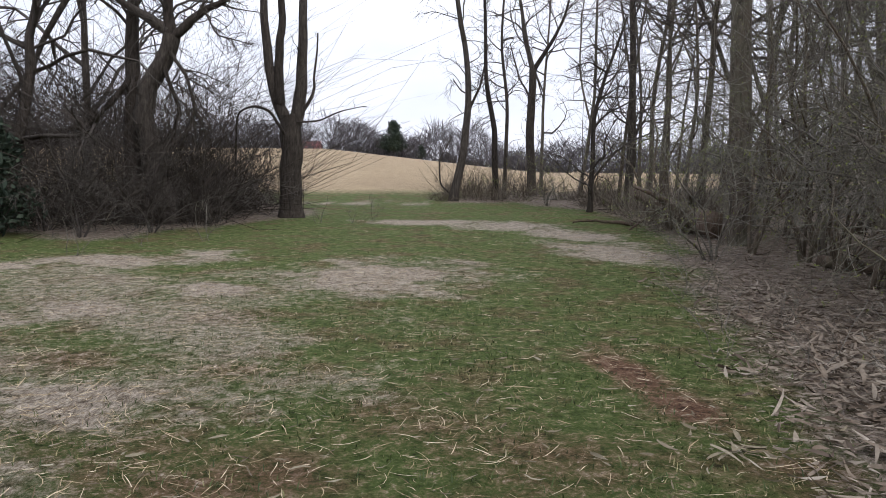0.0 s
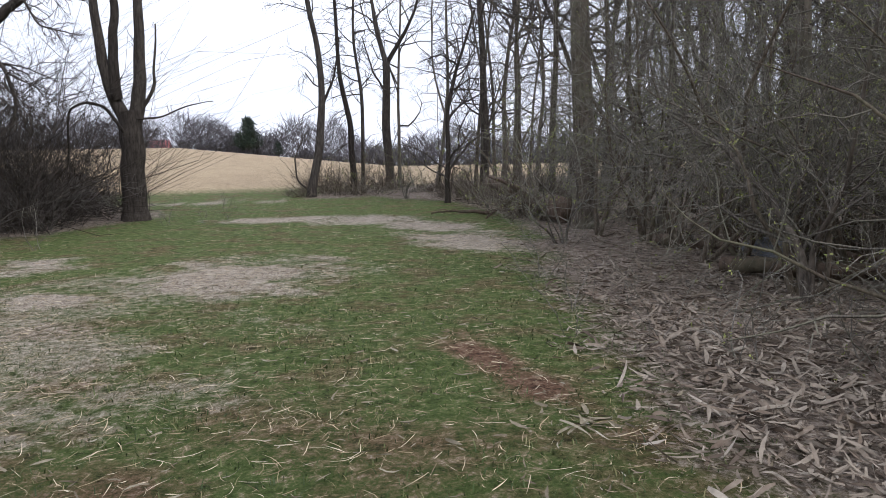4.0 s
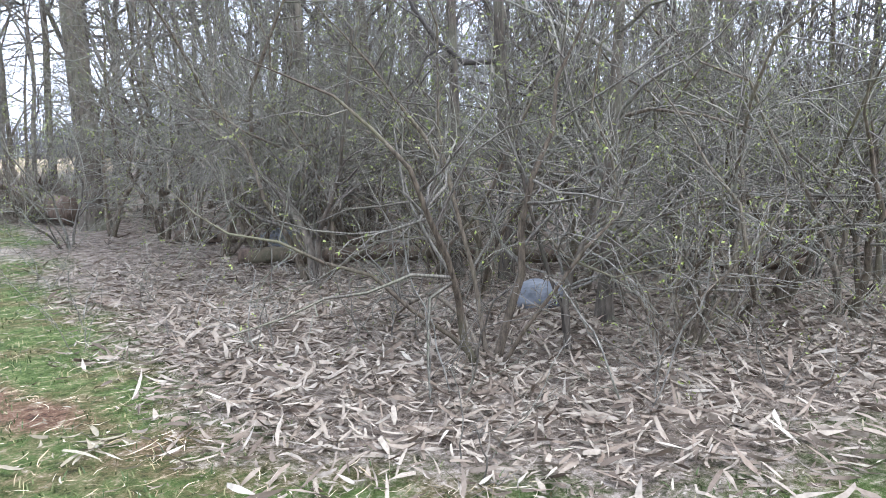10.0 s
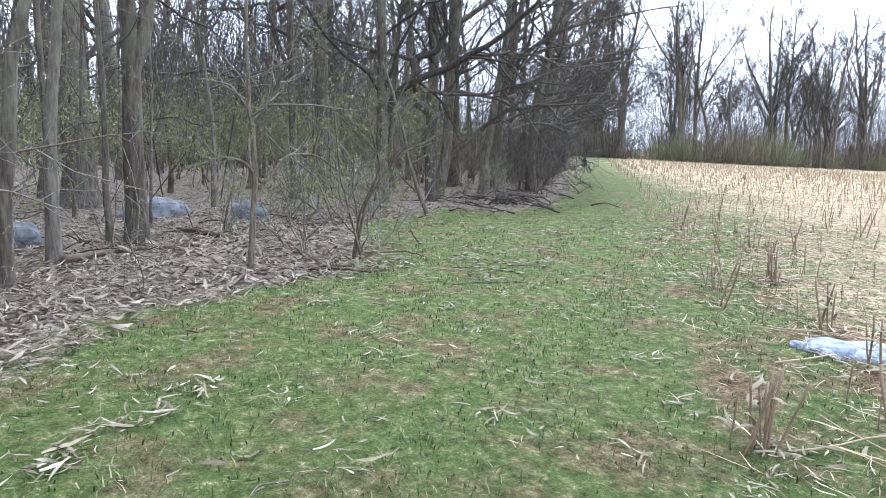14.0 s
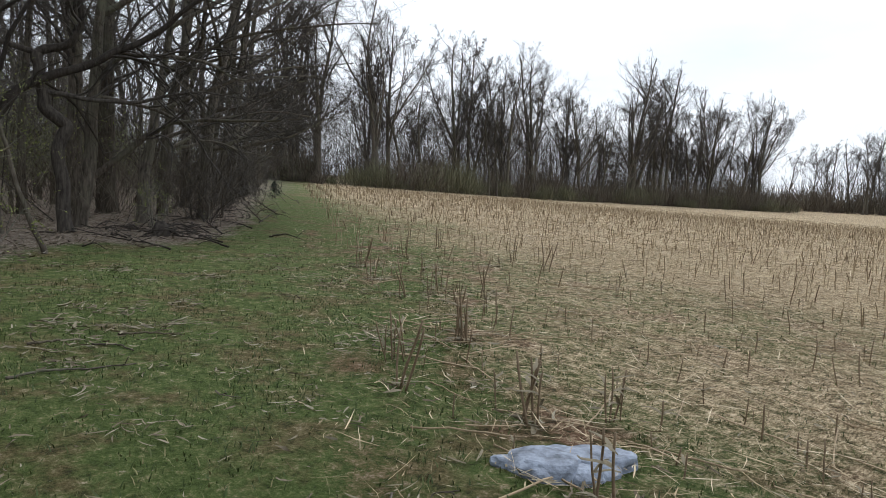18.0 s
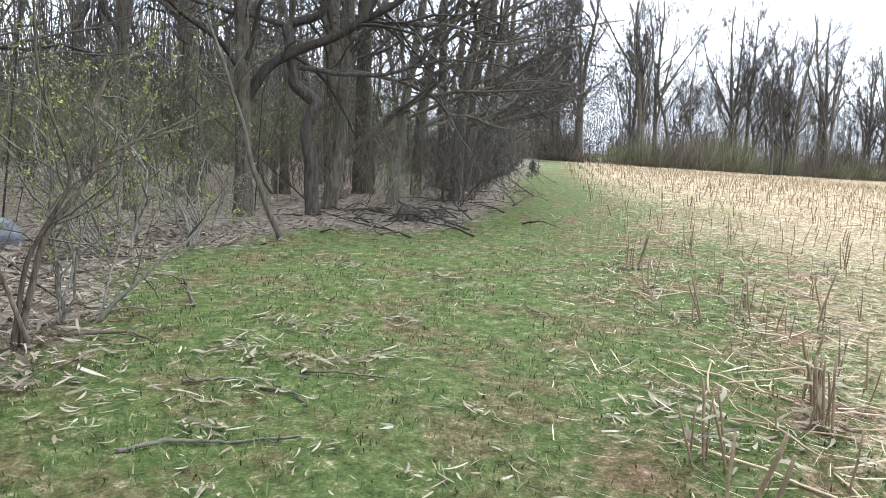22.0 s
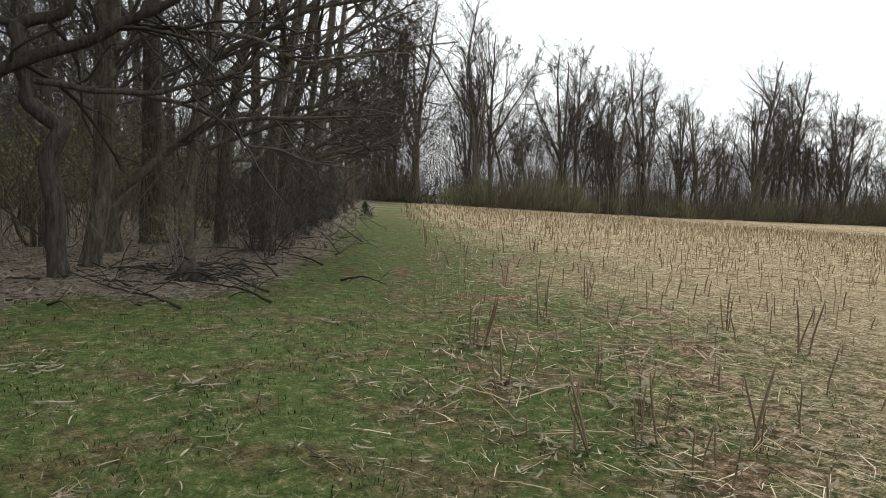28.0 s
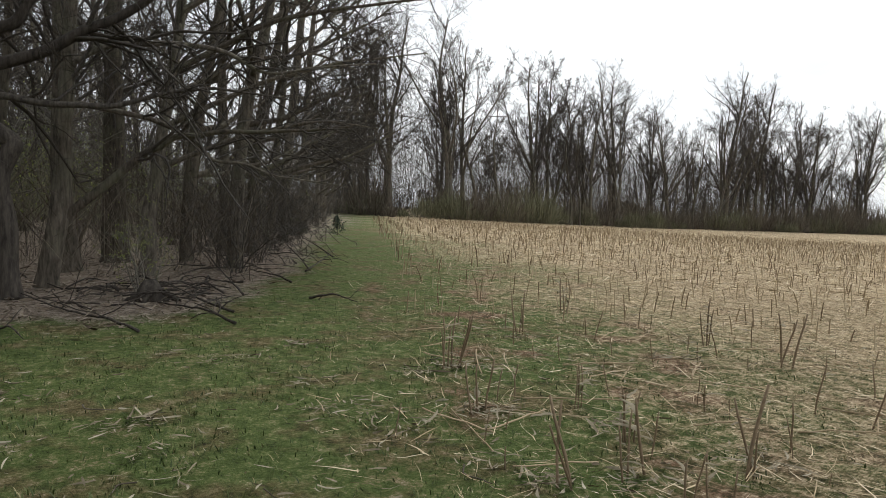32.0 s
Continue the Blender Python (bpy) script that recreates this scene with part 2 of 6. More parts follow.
    c = mix(nodes, links, 1.0, c, (0.87, 0.87, 0.87), "MULTIPLY")
    links.new(c, bsdf.inputs["Base Color"])
    bsdf.inputs["Roughness"].default_value = 0.95
    bsdf.inputs["Specular IOR Level"].default_value = 0.15
    bump(nodes, links, bsdf, fine, 1.0, 0.05)
    return m


M_GROUND = ground_material()
M_BARK = bark_material("bark_grey", (0.045, 0.039, 0.033), (0.196, 0.170, 0.140), (0.14, 0.145, 0.095))
M_BARK_DARK = bark_material("bark_dark", (0.028, 0.024, 0.021), (0.105, 0.092, 0.080))
M_TWIG = bark_material("twig_brown", (0.050, 0.045, 0.041), (0.140, 0.127, 0.115), scale=30)
M_SHRUB = bark_material("shrub_twig", (0.060, 0.055, 0.047), (0.32, 0.300, 0.262), (0.17, 0.17, 0.11), scale=25)
M_STEM = bark_material("shrub_stem", (0.045, 0.036, 0.027), (0.215, 0.178, 0.135), (0.15, 0.145, 0.085), scale=18)
M_LOG = bark_material("rotten_log", (0.05, 0.036, 0.028), (0.17, 0.125, 0.095), (0.10, 0.10, 0.06))
M_LITTER = scatter_material("dry_leaves", [(0, (0.085, 0.062, 0.044)), (0.25, (0.205, 0.158, 0.116)), (0.55, (0.29, 0.240, 0.182)), (0.9, (0.345, 0.295, 0.228)), (1, (0.42, 0.372, 0.30))], 0.75)
M_HUSK = scatter_material("corn_husk", [(0, (0.14, 0.110, 0.070)), (0.5, (0.255, 0.218, 0.146)), (0.85, (0.325, 0.290, 0.205)), (1, (0.43, 0.395, 0.30))], 0.75, 40)
M_STRAW = scatter_material("straw", [(0, (0.14, 0.095, 0.052)), (0.3, (0.38, 0.292, 0.168)), (0.7, (0.63, 0.51, 0.325)), (1, (0.86, 0.745, 0.54))], 0.75)
M_STUBBLE = scatter_material("stubble", [(0, (0.17, 0.115, 0.066)), (0.5, (0.40, 0.30, 0.18)), (1, (0.64, 0.53, 0.36))], 0.7, 60)
M_STALK = scatter_material("corn_stalk", [(0, (0.11, 0.075, 0.045)), (0.6, (0.24, 0.175, 0.108)), (1, (0.46, 0.38, 0.26))], 0.7, 60)
M_GRASS = scatter_material("grass", [(0, (0.036, 0.058, 0.015)), (0.45, (0.077, 0.116, 0.031)), (0.75, (0.138, 0.164, 0.055)), (1, (0.37, 0.32, 0.16))], 0.6)
M_BUD = scatter_material("young_leaves", [(0, (0.15, 0.185, 0.04)), (0.5, (0.265, 0.31, 0.075)), (1, (0.38, 0.40, 0.14))], 0.55)
M_BRUSH = scatter_material("brush_twigs", [(0, (0.075, 0.060, 0.046)), (0.6, (0.175, 0.145, 0.110)), (1, (0.27, 0.24, 0.18))], 0.9, 3)
M_BUSH = scatter_material("bush_twigs", [(0, (0.10, 0.10, 0.058)), (0.6, (0.20, 0.195, 0.115)), (1, (0.30, 0.28, 0.18))], 0.9, 3)
M_STONE = plain_material("grey_rock", (0.150, 0.158, 0.172), 0.85, 5, 0.5, 0, 0.9)
M_SLAB = plain_material("pale_rock", (0.22, 0.25, 0.305), 0.85, 11, 0.6, 0, 1.0)
M_NEEDLE = scatter_material("needles", [(0, (0.020, 0.034, 0.022)), (0.6, (0.042, 0.064, 0.042)), (1, (0.075, 0.100, 0.066))], 0.7)
M_ROOF = plain_material("red_roof", (0.34, 0.07, 0.06), 0.6, 2, 0.15)
M_SIDING = plain_material("barn_siding", (0.30, 0.12, 0.10), 0.8, 2, 0.2)
M_STEEL = plain_material("pylon_steel", (0.30, 0.31, 0.33), 0.5, 2, 0.1, 0.6)
# Distant twigs: the paling by air haze is put into this base colour.
M_HAZE = plain_material("far_twigs", (0.085, 0.080, 0.085), 0.95, 0.6, 0.25, 0, 0.0)


# ---- mesh helpers ----
def make_mesh(name, verts, quads=(), tris=(), mat=None, smooth=False):
    me = bpy.data.meshes.new(name)
    verts = np.asarray(verts, np.float32).reshape(-1, 3)
    quads, tris = np.asarray(quads, np.int32).reshape(-1, 4), np.asarray(tris, np.int32).reshape(-1, 3)
    me.vertices.add(len(verts))
    me.vertices.foreach_set("co", verts.ravel())
    me.loops.add(quads.size + tris.size)
    me.loops.foreach_set("vertex_index", np.concatenate([quads.ravel(), tris.ravel()]))
    me.polygons.add(len(quads) + len(tris))
    starts = np.concatenate([np.arange(len(quads)) * 4, quads.size + np.arange(len(tris)) * 3]).astype(np.int32)
    me.polygons.foreach_set("loop_start", starts)
    if smooth:
        me.polygons.foreach_set("use_smooth", np.ones(len(starts), bool))
    me.update(calc_edges=True)
    if mat:
        me.materials.append(mat)
    return me


class Bunch:
    """Gathers tubes and strips into one mesh."""

    def __init__(self):
        self.v, self.q, self.t, self.n = [], [], [], 0

    def add(self, verts, quads=(), tris=()):
        self.v.append(np.asarray(verts, float).reshape(-1, 3))
        if len(quads):
            self.q.append(np.asarray(quads).reshape(-1, 4) + self.n)
        if len(tris):
            self.t.append(np.asarray(tris).reshape(-1, 3) + self.n)
        self.n += len(self.v[-1])

    def tube(self, pts, radii, sides=5, closed=False, lumps=0.0, rng=None):
        pts, radii = np.asarray(pts, float), np.asarray(radii, float)
        n = len(pts)
        way = np.gradient(pts, axis=0)
        way /= np.linalg.norm(way, axis=1, keepdims=True) + 1e-9
        ref = np.where(np.abs(way[:, 2:3]) > 0.9, np.array([[1.0, 0, 0]]), np.array([[0, 0, 1.0]]))
        if np.abs(way[0, 2]) > 0.6:
            ref[:] = (1.0, 0, 0)
        else:
            ref[:] = (0, 0, 1.0)
        a = np.cross(way, ref)
        a /= np.linalg.norm(a, axis=1, keepdims=True) + 1e-9
        b = np.cross(way, a)
        ang = np.arange(sides) * 2 * math.pi / sides
        rr = radii[:, None] * np.ones(sides)
        if lumps and rng is not None:
            rr = rr * (1 + lumps * 0.6 * (rng.random((n, sides)) - 0.5) + lumps * np.sin(ang * 3 + 1 + np.arange(n)[:, None] * 0.12))
        ring = pts[:, None] + rr[..., None] * (np.cos(ang)[None, :, None] * a[:, None] + np.sin(ang)[None, :, None] * b[:, None])
        i, j = np.meshgrid(np.arange(n - 1), np.arange(sides), indexing="ij")
        k = (j + 1) % sides
        quads = np.stack([i * sides + j, i * sides + k, (i + 1) * sides + k, (i + 1) * sides + j], -1).reshape(-1, 4)
        tris = []
        verts = ring.reshape(-1, 3)
        if closed:
            verts = np.vstack([verts, pts[0], pts[-1]])
            e = n * sides
            for c in range(sides):
                d = (c + 1) % sides
                tris += [(e, d, c), (e + 1, (n - 1) * sides + c, (n - 1) * sides + d)]
        self.add(verts, quads, tris)

    def ribbon(self, pts, radii):
        pts, radii = np.asarray(pts, float), np.asarray(radii, float)
        way = pts[-1] - pts[0]
        side = np.cross(way, (0.31, 0.83, 0.21) if abs(way[2]) > abs(way[1]) else (0.2, 0.25, 0.9))
        side /= np.linalg.norm(side) + 1e-9
        i = np.arange(len(pts) - 1)[:, None] * 2
        self.add(np.stack([pts + side * radii[:, None], pts - side * radii[:, None]], 1), i + np.array([0, 1, 3, 2]))

    def mesh(self, name, mat, smooth=False):
        return make_mesh(name, np.vstack(self.v) if self.v else np.zeros((0, 3)), np.vstack(self.q) if self.q else (), np.vstack(self.t) if self.t else (), mat, smooth)


def part(name, mesh, parent, label=""):
    ob = new(name, mesh)
    ob.parent = parent
    if label:
        tagged(ob, label)
    return ob


def thing(name, x, y, z, label, category, group="", kind="", turn=0.0, scale=1.0):
    ob = new(name)
    ob.empty_display_size = 0.2
    ob.location, ob.rotation_euler, ob.scale = (x, y, z), (0, 0, turn), (scale,) * 3
    return tagged(ob, label, category, group, kind)


# ---- ground: one sheet to the horizon ----
def graded(lo, hi, step, far, grow=1.16):
    mid = list(np.arange(lo, hi + step / 2, step))
    up, d = [], step
    while mid[-1] + sum(up) < far and len(up) < 200:
        d *= grow
        up.append(d)
    right = list(mid[-1] + np.cumsum(up))
    down, d, tot = [], step, 0
    while mid[0] - tot > -far and len(down) < 200:
        d *= grow
        down.append(d)
        tot += d
    left = list(mid[0] - np.cumsum(down))[::-1]
    return np.array(left + mid + right)


def soften(a, width):
    return np.clip(a / width + 0.5, 0, 1)


def blob(x, y, cx, cy, rx, ry, turn=0.0, edge=0.55):
    c, s = math.cos(turn), math.sin(turn)
    px, py = (x - cx) * c + (y - cy) * s, -(x - cx) * s + (y - cy) * c
    d = 1.12 - np.hypot(px / rx, py / ry) + 0.30 * wave(x, y, 0.7, cx) + 0.2 * wave(x, y, 0.23, cy)
    return np.clip(d / edge, 0, 1)


PALE = [(-0.9, 10.1, 1.8, 1.9, 0.0), (-2.2, 4.7, 1.1, 0.9, 0.2), (-5.2, 11.2, 2.6, 1.1, 0.5), (-0.5, 18.3, 2.4, 1.0, 0.0), (1.5, 17.4, 1.7, 1.3, -0.3), (2.7, 15.4, 1.1, 1.8, 0.1), (3.0, 12.8, 1.2, 2.1, 0.1),
        (-3.0, 25.5, 5.0, 1.2, 0.1), (-7.5, 9.0, 2.4, 1.2, 0.5), (-4.4, 7.4, 2.0, 0.8, 0.3), (-2.9, 8.8, 0.9, 0.8, 0), (-4.6, 4.6, 1.6, 1.0, 0.2)]
SOIL = [(1.36, 5.5, 0.36, 1.05, 0.1), (1.55, 4.5, 0.34, 0.6, 0.3), (1.85, 3.6, 0.55, 0.45, 0), (-1.0, 3.4, 0.8, 0.45, 0.4), (-2.3, 7.2, 1.0, 0.5, 0.2), (0.0, 3.0, 0.7, 0.4, 0), (-3.4, 5.6, 0.8, 0.5, 0), (-1.6, 5.4, 0.7, 0.4, 0.2)]


def zones(x, y):
    """How far each place is wood floor, stubble, dry grass and bare soil."""
    rag = 0.30 * wave(x, y, 0.9, 0.7) + 0.16 * wave(x, y, 0.33, 1.9)
    wood = np.maximum(soften(inside(WOOD, x, y) + rag, 1.1), soften(inside(LEFT_WOOD, x, y) + rag - 0.4, 1.2))
    f2 = soften(field_side(x, y) + 0.5 * rag, 0.9) * soften(4 - (y - 0), 6) 
    s, u = strip(x, y)
    f1 = soften(y - 32 - 1.5 * wave(x, y, 9, 0.3), 5)
    worn = np.clip((s - 7) / 4, 0, 1)
    field = np.maximum(f2 * np.clip((-u - 1.2 - 1.2 * worn) / (5 + 4 * worn) + 0.14 + 0.07 * worn + 0.22 * wave(x, y, 2.3, 0.9) + 0.012 * np.clip(s - 14, 0, 60), 0, 1), f1)
    pale = np.zeros_like(x)
    for b in PALE:
        pale = np.maximum(pale, blob(x, y, *b, edge=0.8) * np.clip(0.85 + 0.4 * (x > -1.7) + 0.55 * wave(x, y, 0.45, 0.6) + 0.35 * wave(x, y, 0.17, 1.6), 0, 1))
    pale = np.maximum(pale, 0.55 * blob(x, y, -4.3, 6.8, 3.9, 5.2, 0.2) * np.clip(0.9 + 0.5 * wave(x, y, 0.9, 0.2), 0, 1))
    soil = np.zeros_like(x)
    for n, b in enumerate(SOIL):
        soil = np.maximum(soil, (0.95 if n < 2 else 0.6) * blob(x, y, *b, edge=0.8))
    soil = np.maximum(soil, 0.42 * blob(x, y, -0.4, 3.4, 3.2, 1.8, 0.0) * np.clip(0.75 + 0.6 * wave(x, y, 0.6, 1.2), 0, 1))
    ruts = np.exp(-((u + 0.75) / 0.28) ** 2) + 0.6 * np.exp(-((u - 0.75) / 0.25) ** 2)
    soil = np.maximum(soil, 0.62 * ruts * np.clip(0.3 + 0.8 * wave(x, y, 0.8, 2.2), 0, 1) * soften(s - 2.5, 3))
    soil = np.maximum(soil, 0.78 * np.clip(0.15 + wave(x, y, 0.55, 0.9) + 0.6 * wave(x, y, 0.2, 2.3), 0, 1) * soften(field_side(x, y) + 0.3, 1.0) * soften(10 + u, 5))
    return wood, field, pale, np.clip(soil, 0, 1)


def build_ground():
    xs, ys = graded(-7, 17, 0.12, 1400), graded(-13, 15, 0.12, 1400)
    gx, gy = np.meshgrid(xs, ys)
    x, y = gx.ravel(), gy.ravel()
    nx, ny = len(xs), len(ys)
    i, j = np.meshgrid(np.arange(ny - 1), np.arange(nx - 1), indexing="ij")
    q = np.stack([i * nx + j, i * nx + j + 1, (i + 1) * nx + j + 1, (i + 1) * nx + j], -1).reshape(-1, 4)
    me = make_mesh("ground", np.stack([x, y, land(x, y)], -1), q, (), M_GROUND, True)
    for name, values in zip(("wood", "field", "pale", "soil"), zones(x, y)):
        a = me.attributes.new(name, "FLOAT", "POINT")
        a.data.foreach_set("value", values.astype(np.float32))
    tagged(new("ground", me), "grass track between leaf-strewn wood and stubble field", "ground", kind="structure")


build_ground()


# ---- trees ----
def wander(rng, p, d, length, n, wobble, lift):
    """A crooked line from p towards d."""
    pts, d = [np.array(p, float)], np.array(d, float)
    for _ in range(n):
        d = d + rng.normal(0, wobble, 3) + np.array([0, 0, lift])
        d /= np.linalg.norm(d)
        pts.append(pts[-1] + d * (length / n))
    return np.array(pts)


def side_way(rng, way, spread):
    """A way that leaves another at that angle, to any side."""
    v = rng.normal(0, 1, 3)
    v -= way * (v @ way)
    v /= np.linalg.norm(v) + 1e-9
    return way * math.cos(spread) + v * math.sin(spread)


def grow(rng, line, radii, level, plan, out):
    """Sends branches off a line. plan: for each level (how many, length share, spread, segments, wobble, lift, from)."""
    out.append((level, line, radii))
    if level >= len(plan):
        return
    count, share, spread, n, wobble, lift, first = plan[level]
    total = np.linalg.norm(np.diff(line, axis=0), axis=1).sum()
    for _ in range(rng.poisson(count) if level else count):
        k = first + (1 - first) * rng.random() ** 0.8
        i = min(int(k * (len(line) - 1)), len(line) - 2)
        f = k * (len(line) - 1) - i
        p, r = line[i] * (1 - f) + line[i + 1] * f, radii[i] * (1 - f) + radii[i + 1] * f
        way = line[i + 1] - line[i]
        way /= np.linalg.norm(way)
        d = side_way(rng, way, spread * rng.uniform(0.6, 1.25))
        long = total * share * rng.uniform(0.55, 1.2) * (1.15 - 0.6 * k)
        pts = wander(rng, p, d, long, n, wobble, lift)
        r1 = min(r * 0.62, 0.004 + long * 0.014)
        grow(rng, pts, np.linspace(r1, max(0.0016, r1 * 0.25), n + 1), level + 1, plan, out)


def tree_parts(seed, height, radius, plan, lean=0.03, fork=0, wobble=0.05, sides=(9, 5, 3, 3), lumps=0.1, least=0.0):
    """Trunk, limbs and twigs of one bare tree, as three bunches."""
    rng = np.random.default_rng(seed)
    out = []
    line = wander(rng, (0, 0, -0.2), (rng.normal(0, lean), rng.normal(0, lean), 1), height, 12, wobble, 0.06)
    k = np.linspace(0, 1, 13)
    rad = radius * (1 - 0.82 * k ** 0.9)
    rad[0] *= 1.45
    rad[1] *= 1.02
    grow(rng, line, rad, 0, plan, out)
    for f in range(fork):
        i = rng.integers(3, 6)
        d = side_way(rng, np.array((0, 0, 1.0)), 0.55)
        pts = wander(rng, line[i], d, height * 0.62, 9, 0.10, 0.10)
        grow(rng, pts, np.linspace(rad[i] * 0.72, 0.012, 10), 0, plan, out)
    trunk, crown = Bunch(), Bunch()
    for level, pts, r in out:
        if level == 0:
            trunk.tube(pts, np.maximum(r, least), sides[0], lumps=lumps, rng=rng)
        elif sides[min(level, 3)] == 2:
            crown.ribbon(pts, np.maximum(r, least))
        else:
            crown.tube(pts, np.maximum(r, least), sides[min(level, 3)])
    return trunk, crown


DEEP_PLAN = [(19, 0.34, 1.0, 6, 0.30, 0.03, 0.18), (7, 0.46, 0.95, 4, 0.28, 0.02, 0.12), (4, 0.5, 0.9, 2, 0.25, 0.01, 0.15)]
FAR_PLAN = [(15, 0.36, 0.75, 6, 0.18, 0.06, 0.25), (11, 0.42, 0.8, 4, 0.22, 0.03, 0.15), (6, 0.5, 0.8, 2, 0.22, 0.03, 0.12)]


def tree_kind(seed, height, radius, plan, mat=None, twig=None, **more):
    """A tree as a thing with its parts; copied for the rest of the wood."""
    trunk, crown = tree_parts(seed, height, radius, plan, **more)
    t = thing("tree", 0, 0, 0, "bare grey-barked tree with thin leafless branches", "tree")
    part("trunk", trunk.mesh("trunk", mat or M_BARK, True), t)
    tagged(part("crown", crown.mesh("crown", twig or M_TWIG), t, "leafless thin brown branches and twigs"), kind="stuff")
    return t


def scatter_in(poly, count, lo, hi, box, apart, clear=(), seed=0):
    """Places inside an outline, lo to hi metres from its edge, none nearer to each other than apart."""
    r = np.random.default_rng(seed)
    got, tries = [], 0
    while len(got) < count and tries < 60:
        tries += 1
        xs, ys = r.uniform(box[0], box[1], 2000), r.uniform(box[2], box[3], 2000)
        d = inside(poly, xs, ys)
        for x, y in zip(xs[(d > lo) & (d < hi)], ys[(d > lo) & (d < hi)]):
            if len(got) >= count:
                break
            if all((x - a) ** 2 + (y - b) ** 2 > apart * apart for a, b in got) and all((x - a) ** 2 + (y - b) ** 2 > c * c for a, b, c in clear):
                got.append((x, y))
    return got

# ---- trees set one by one ----
def bowed(pts, n):
    """A smooth line through a few points."""
    pts = np.asarray(pts, float)
    k, t = np.linspace(0, len(pts) - 1, n), np.arange(len(pts))
    line = np.stack([np.interp(k, t, pts[:, i]) for i in range(3)], 1)
    for _ in range(2):
        line[1:-1] = (line[:-2] + 2 * line[1:-1] + line[2:]) / 4
    return line


LIMB_PLAN = [(12, 0.42, 0.85, 5, 0.22, 0.01, 0.2), (7, 0.45, 0.75, 4, 0.22, 0.01, 0.15), (4, 0.5, 0.75, 3, 0.22, 0.0, 0.15)]


def own_tree(seed, label, stems, limbs, plan=LIMB_PLAN, mat=None, twig=None, category="tree", name="tree", buds=0.0, wobble=0.03, stem_plan=None):
    """A tree drawn by hand. stems and limbs: (points, radius at the start, radius at the end)."""
    rng = np.random.default_rng(seed)
    x, y, z = stems[0][0][0]
    foot = np.array((x, y, z_at(x, y)))
    t = thing(name, *foot, label, category)
    crown, leaf = Bunch(), Bunch()
    for group, part_name in ((stems, "trunk"), (limbs, "limb")):
        for pts, r0, r1 in group:
            line = bowed(pts, 6 * len(pts)) - foot
            sway = rng.normal(0, wobble, (len(line), 3)) * min(1, r0 * 10)
            sway[0] = sway[-1] = 0
            for _ in range(3):
                sway[1:-1] = (sway[:-2] + sway[1:-1] + sway[2:]) / 3
            line += 1.6 * sway
            rad = np.linspace(r0, r1, len(line))
            if part_name == "trunk":
                line[0, 2] -= 0.15
                rad[0] *= 1.35
                rad[1] *= 1.12
            b = Bunch()
            b.tube(line, rad, 10 if r0 > 0.06 else 6, lumps=0.07, rng=rng)
            part(part_name, b.mesh(part_name, mat or M_BARK, True), t)
            out = []
            grow(rng, line, rad, 0, (stem_plan or plan) if part_name == "trunk" else plan, out)
            for level, p, r in out:
                if level >= 2:
                    crown.ribbon(p, np.maximum(r, 0.0016))
                elif level:
                    crown.tube(p, r, 3)
                if level >= 2 and rng.random() < buds:
                    for q in p[1:]:
                        d, w = rng.normal(0, 1, 3), rng.normal(0, 1, 3)
                        d, w = d / np.linalg.norm(d) * rng.uniform(0.012, 0.03), w / np.linalg.norm(w) * 0.007
                        leaf.add([q, q + d * 0.5 + w, q + d, q + d * 0.5 - w], [(0, 1, 2, 3)])
    tagged(part("crown", crown.mesh("crown", twig or M_TWIG), t, "leafless thin brown twigs"), kind="stuff")
    if leaf.n:
        tagged(part("young_leaves", leaf.mesh("young_leaves", M_BUD), t, "tiny yellow-green opening leaves"), kind="stuff")
    return t


VINE_PLAN = [(22, 0.50, 0.9, 7, 0.26, -0.05, 0.08), (8, 0.5, 0.8, 5, 0.26, -0.06, 0.10), (4, 0.5, 0.8, 3, 0.22, -0.05, 0.10)]
DENSE_PLAN = [(19, 0.46, 0.9, 6, 0.24, 0.0, 0.10), (9, 0.45, 0.85, 4, 0.24, 0.0, 0.10), (5, 0.5, 0.8, 3, 0.22, 0.0, 0.10)]
TOP_PLAN = [(12, 0.30, 0.75, 6, 0.18, 0.04, 0.45), (7, 0.42, 0.75, 4, 0.2, 0.02, 0.15), (4, 0.5, 0.75, 3, 0.2, 0.0, 0.2)]
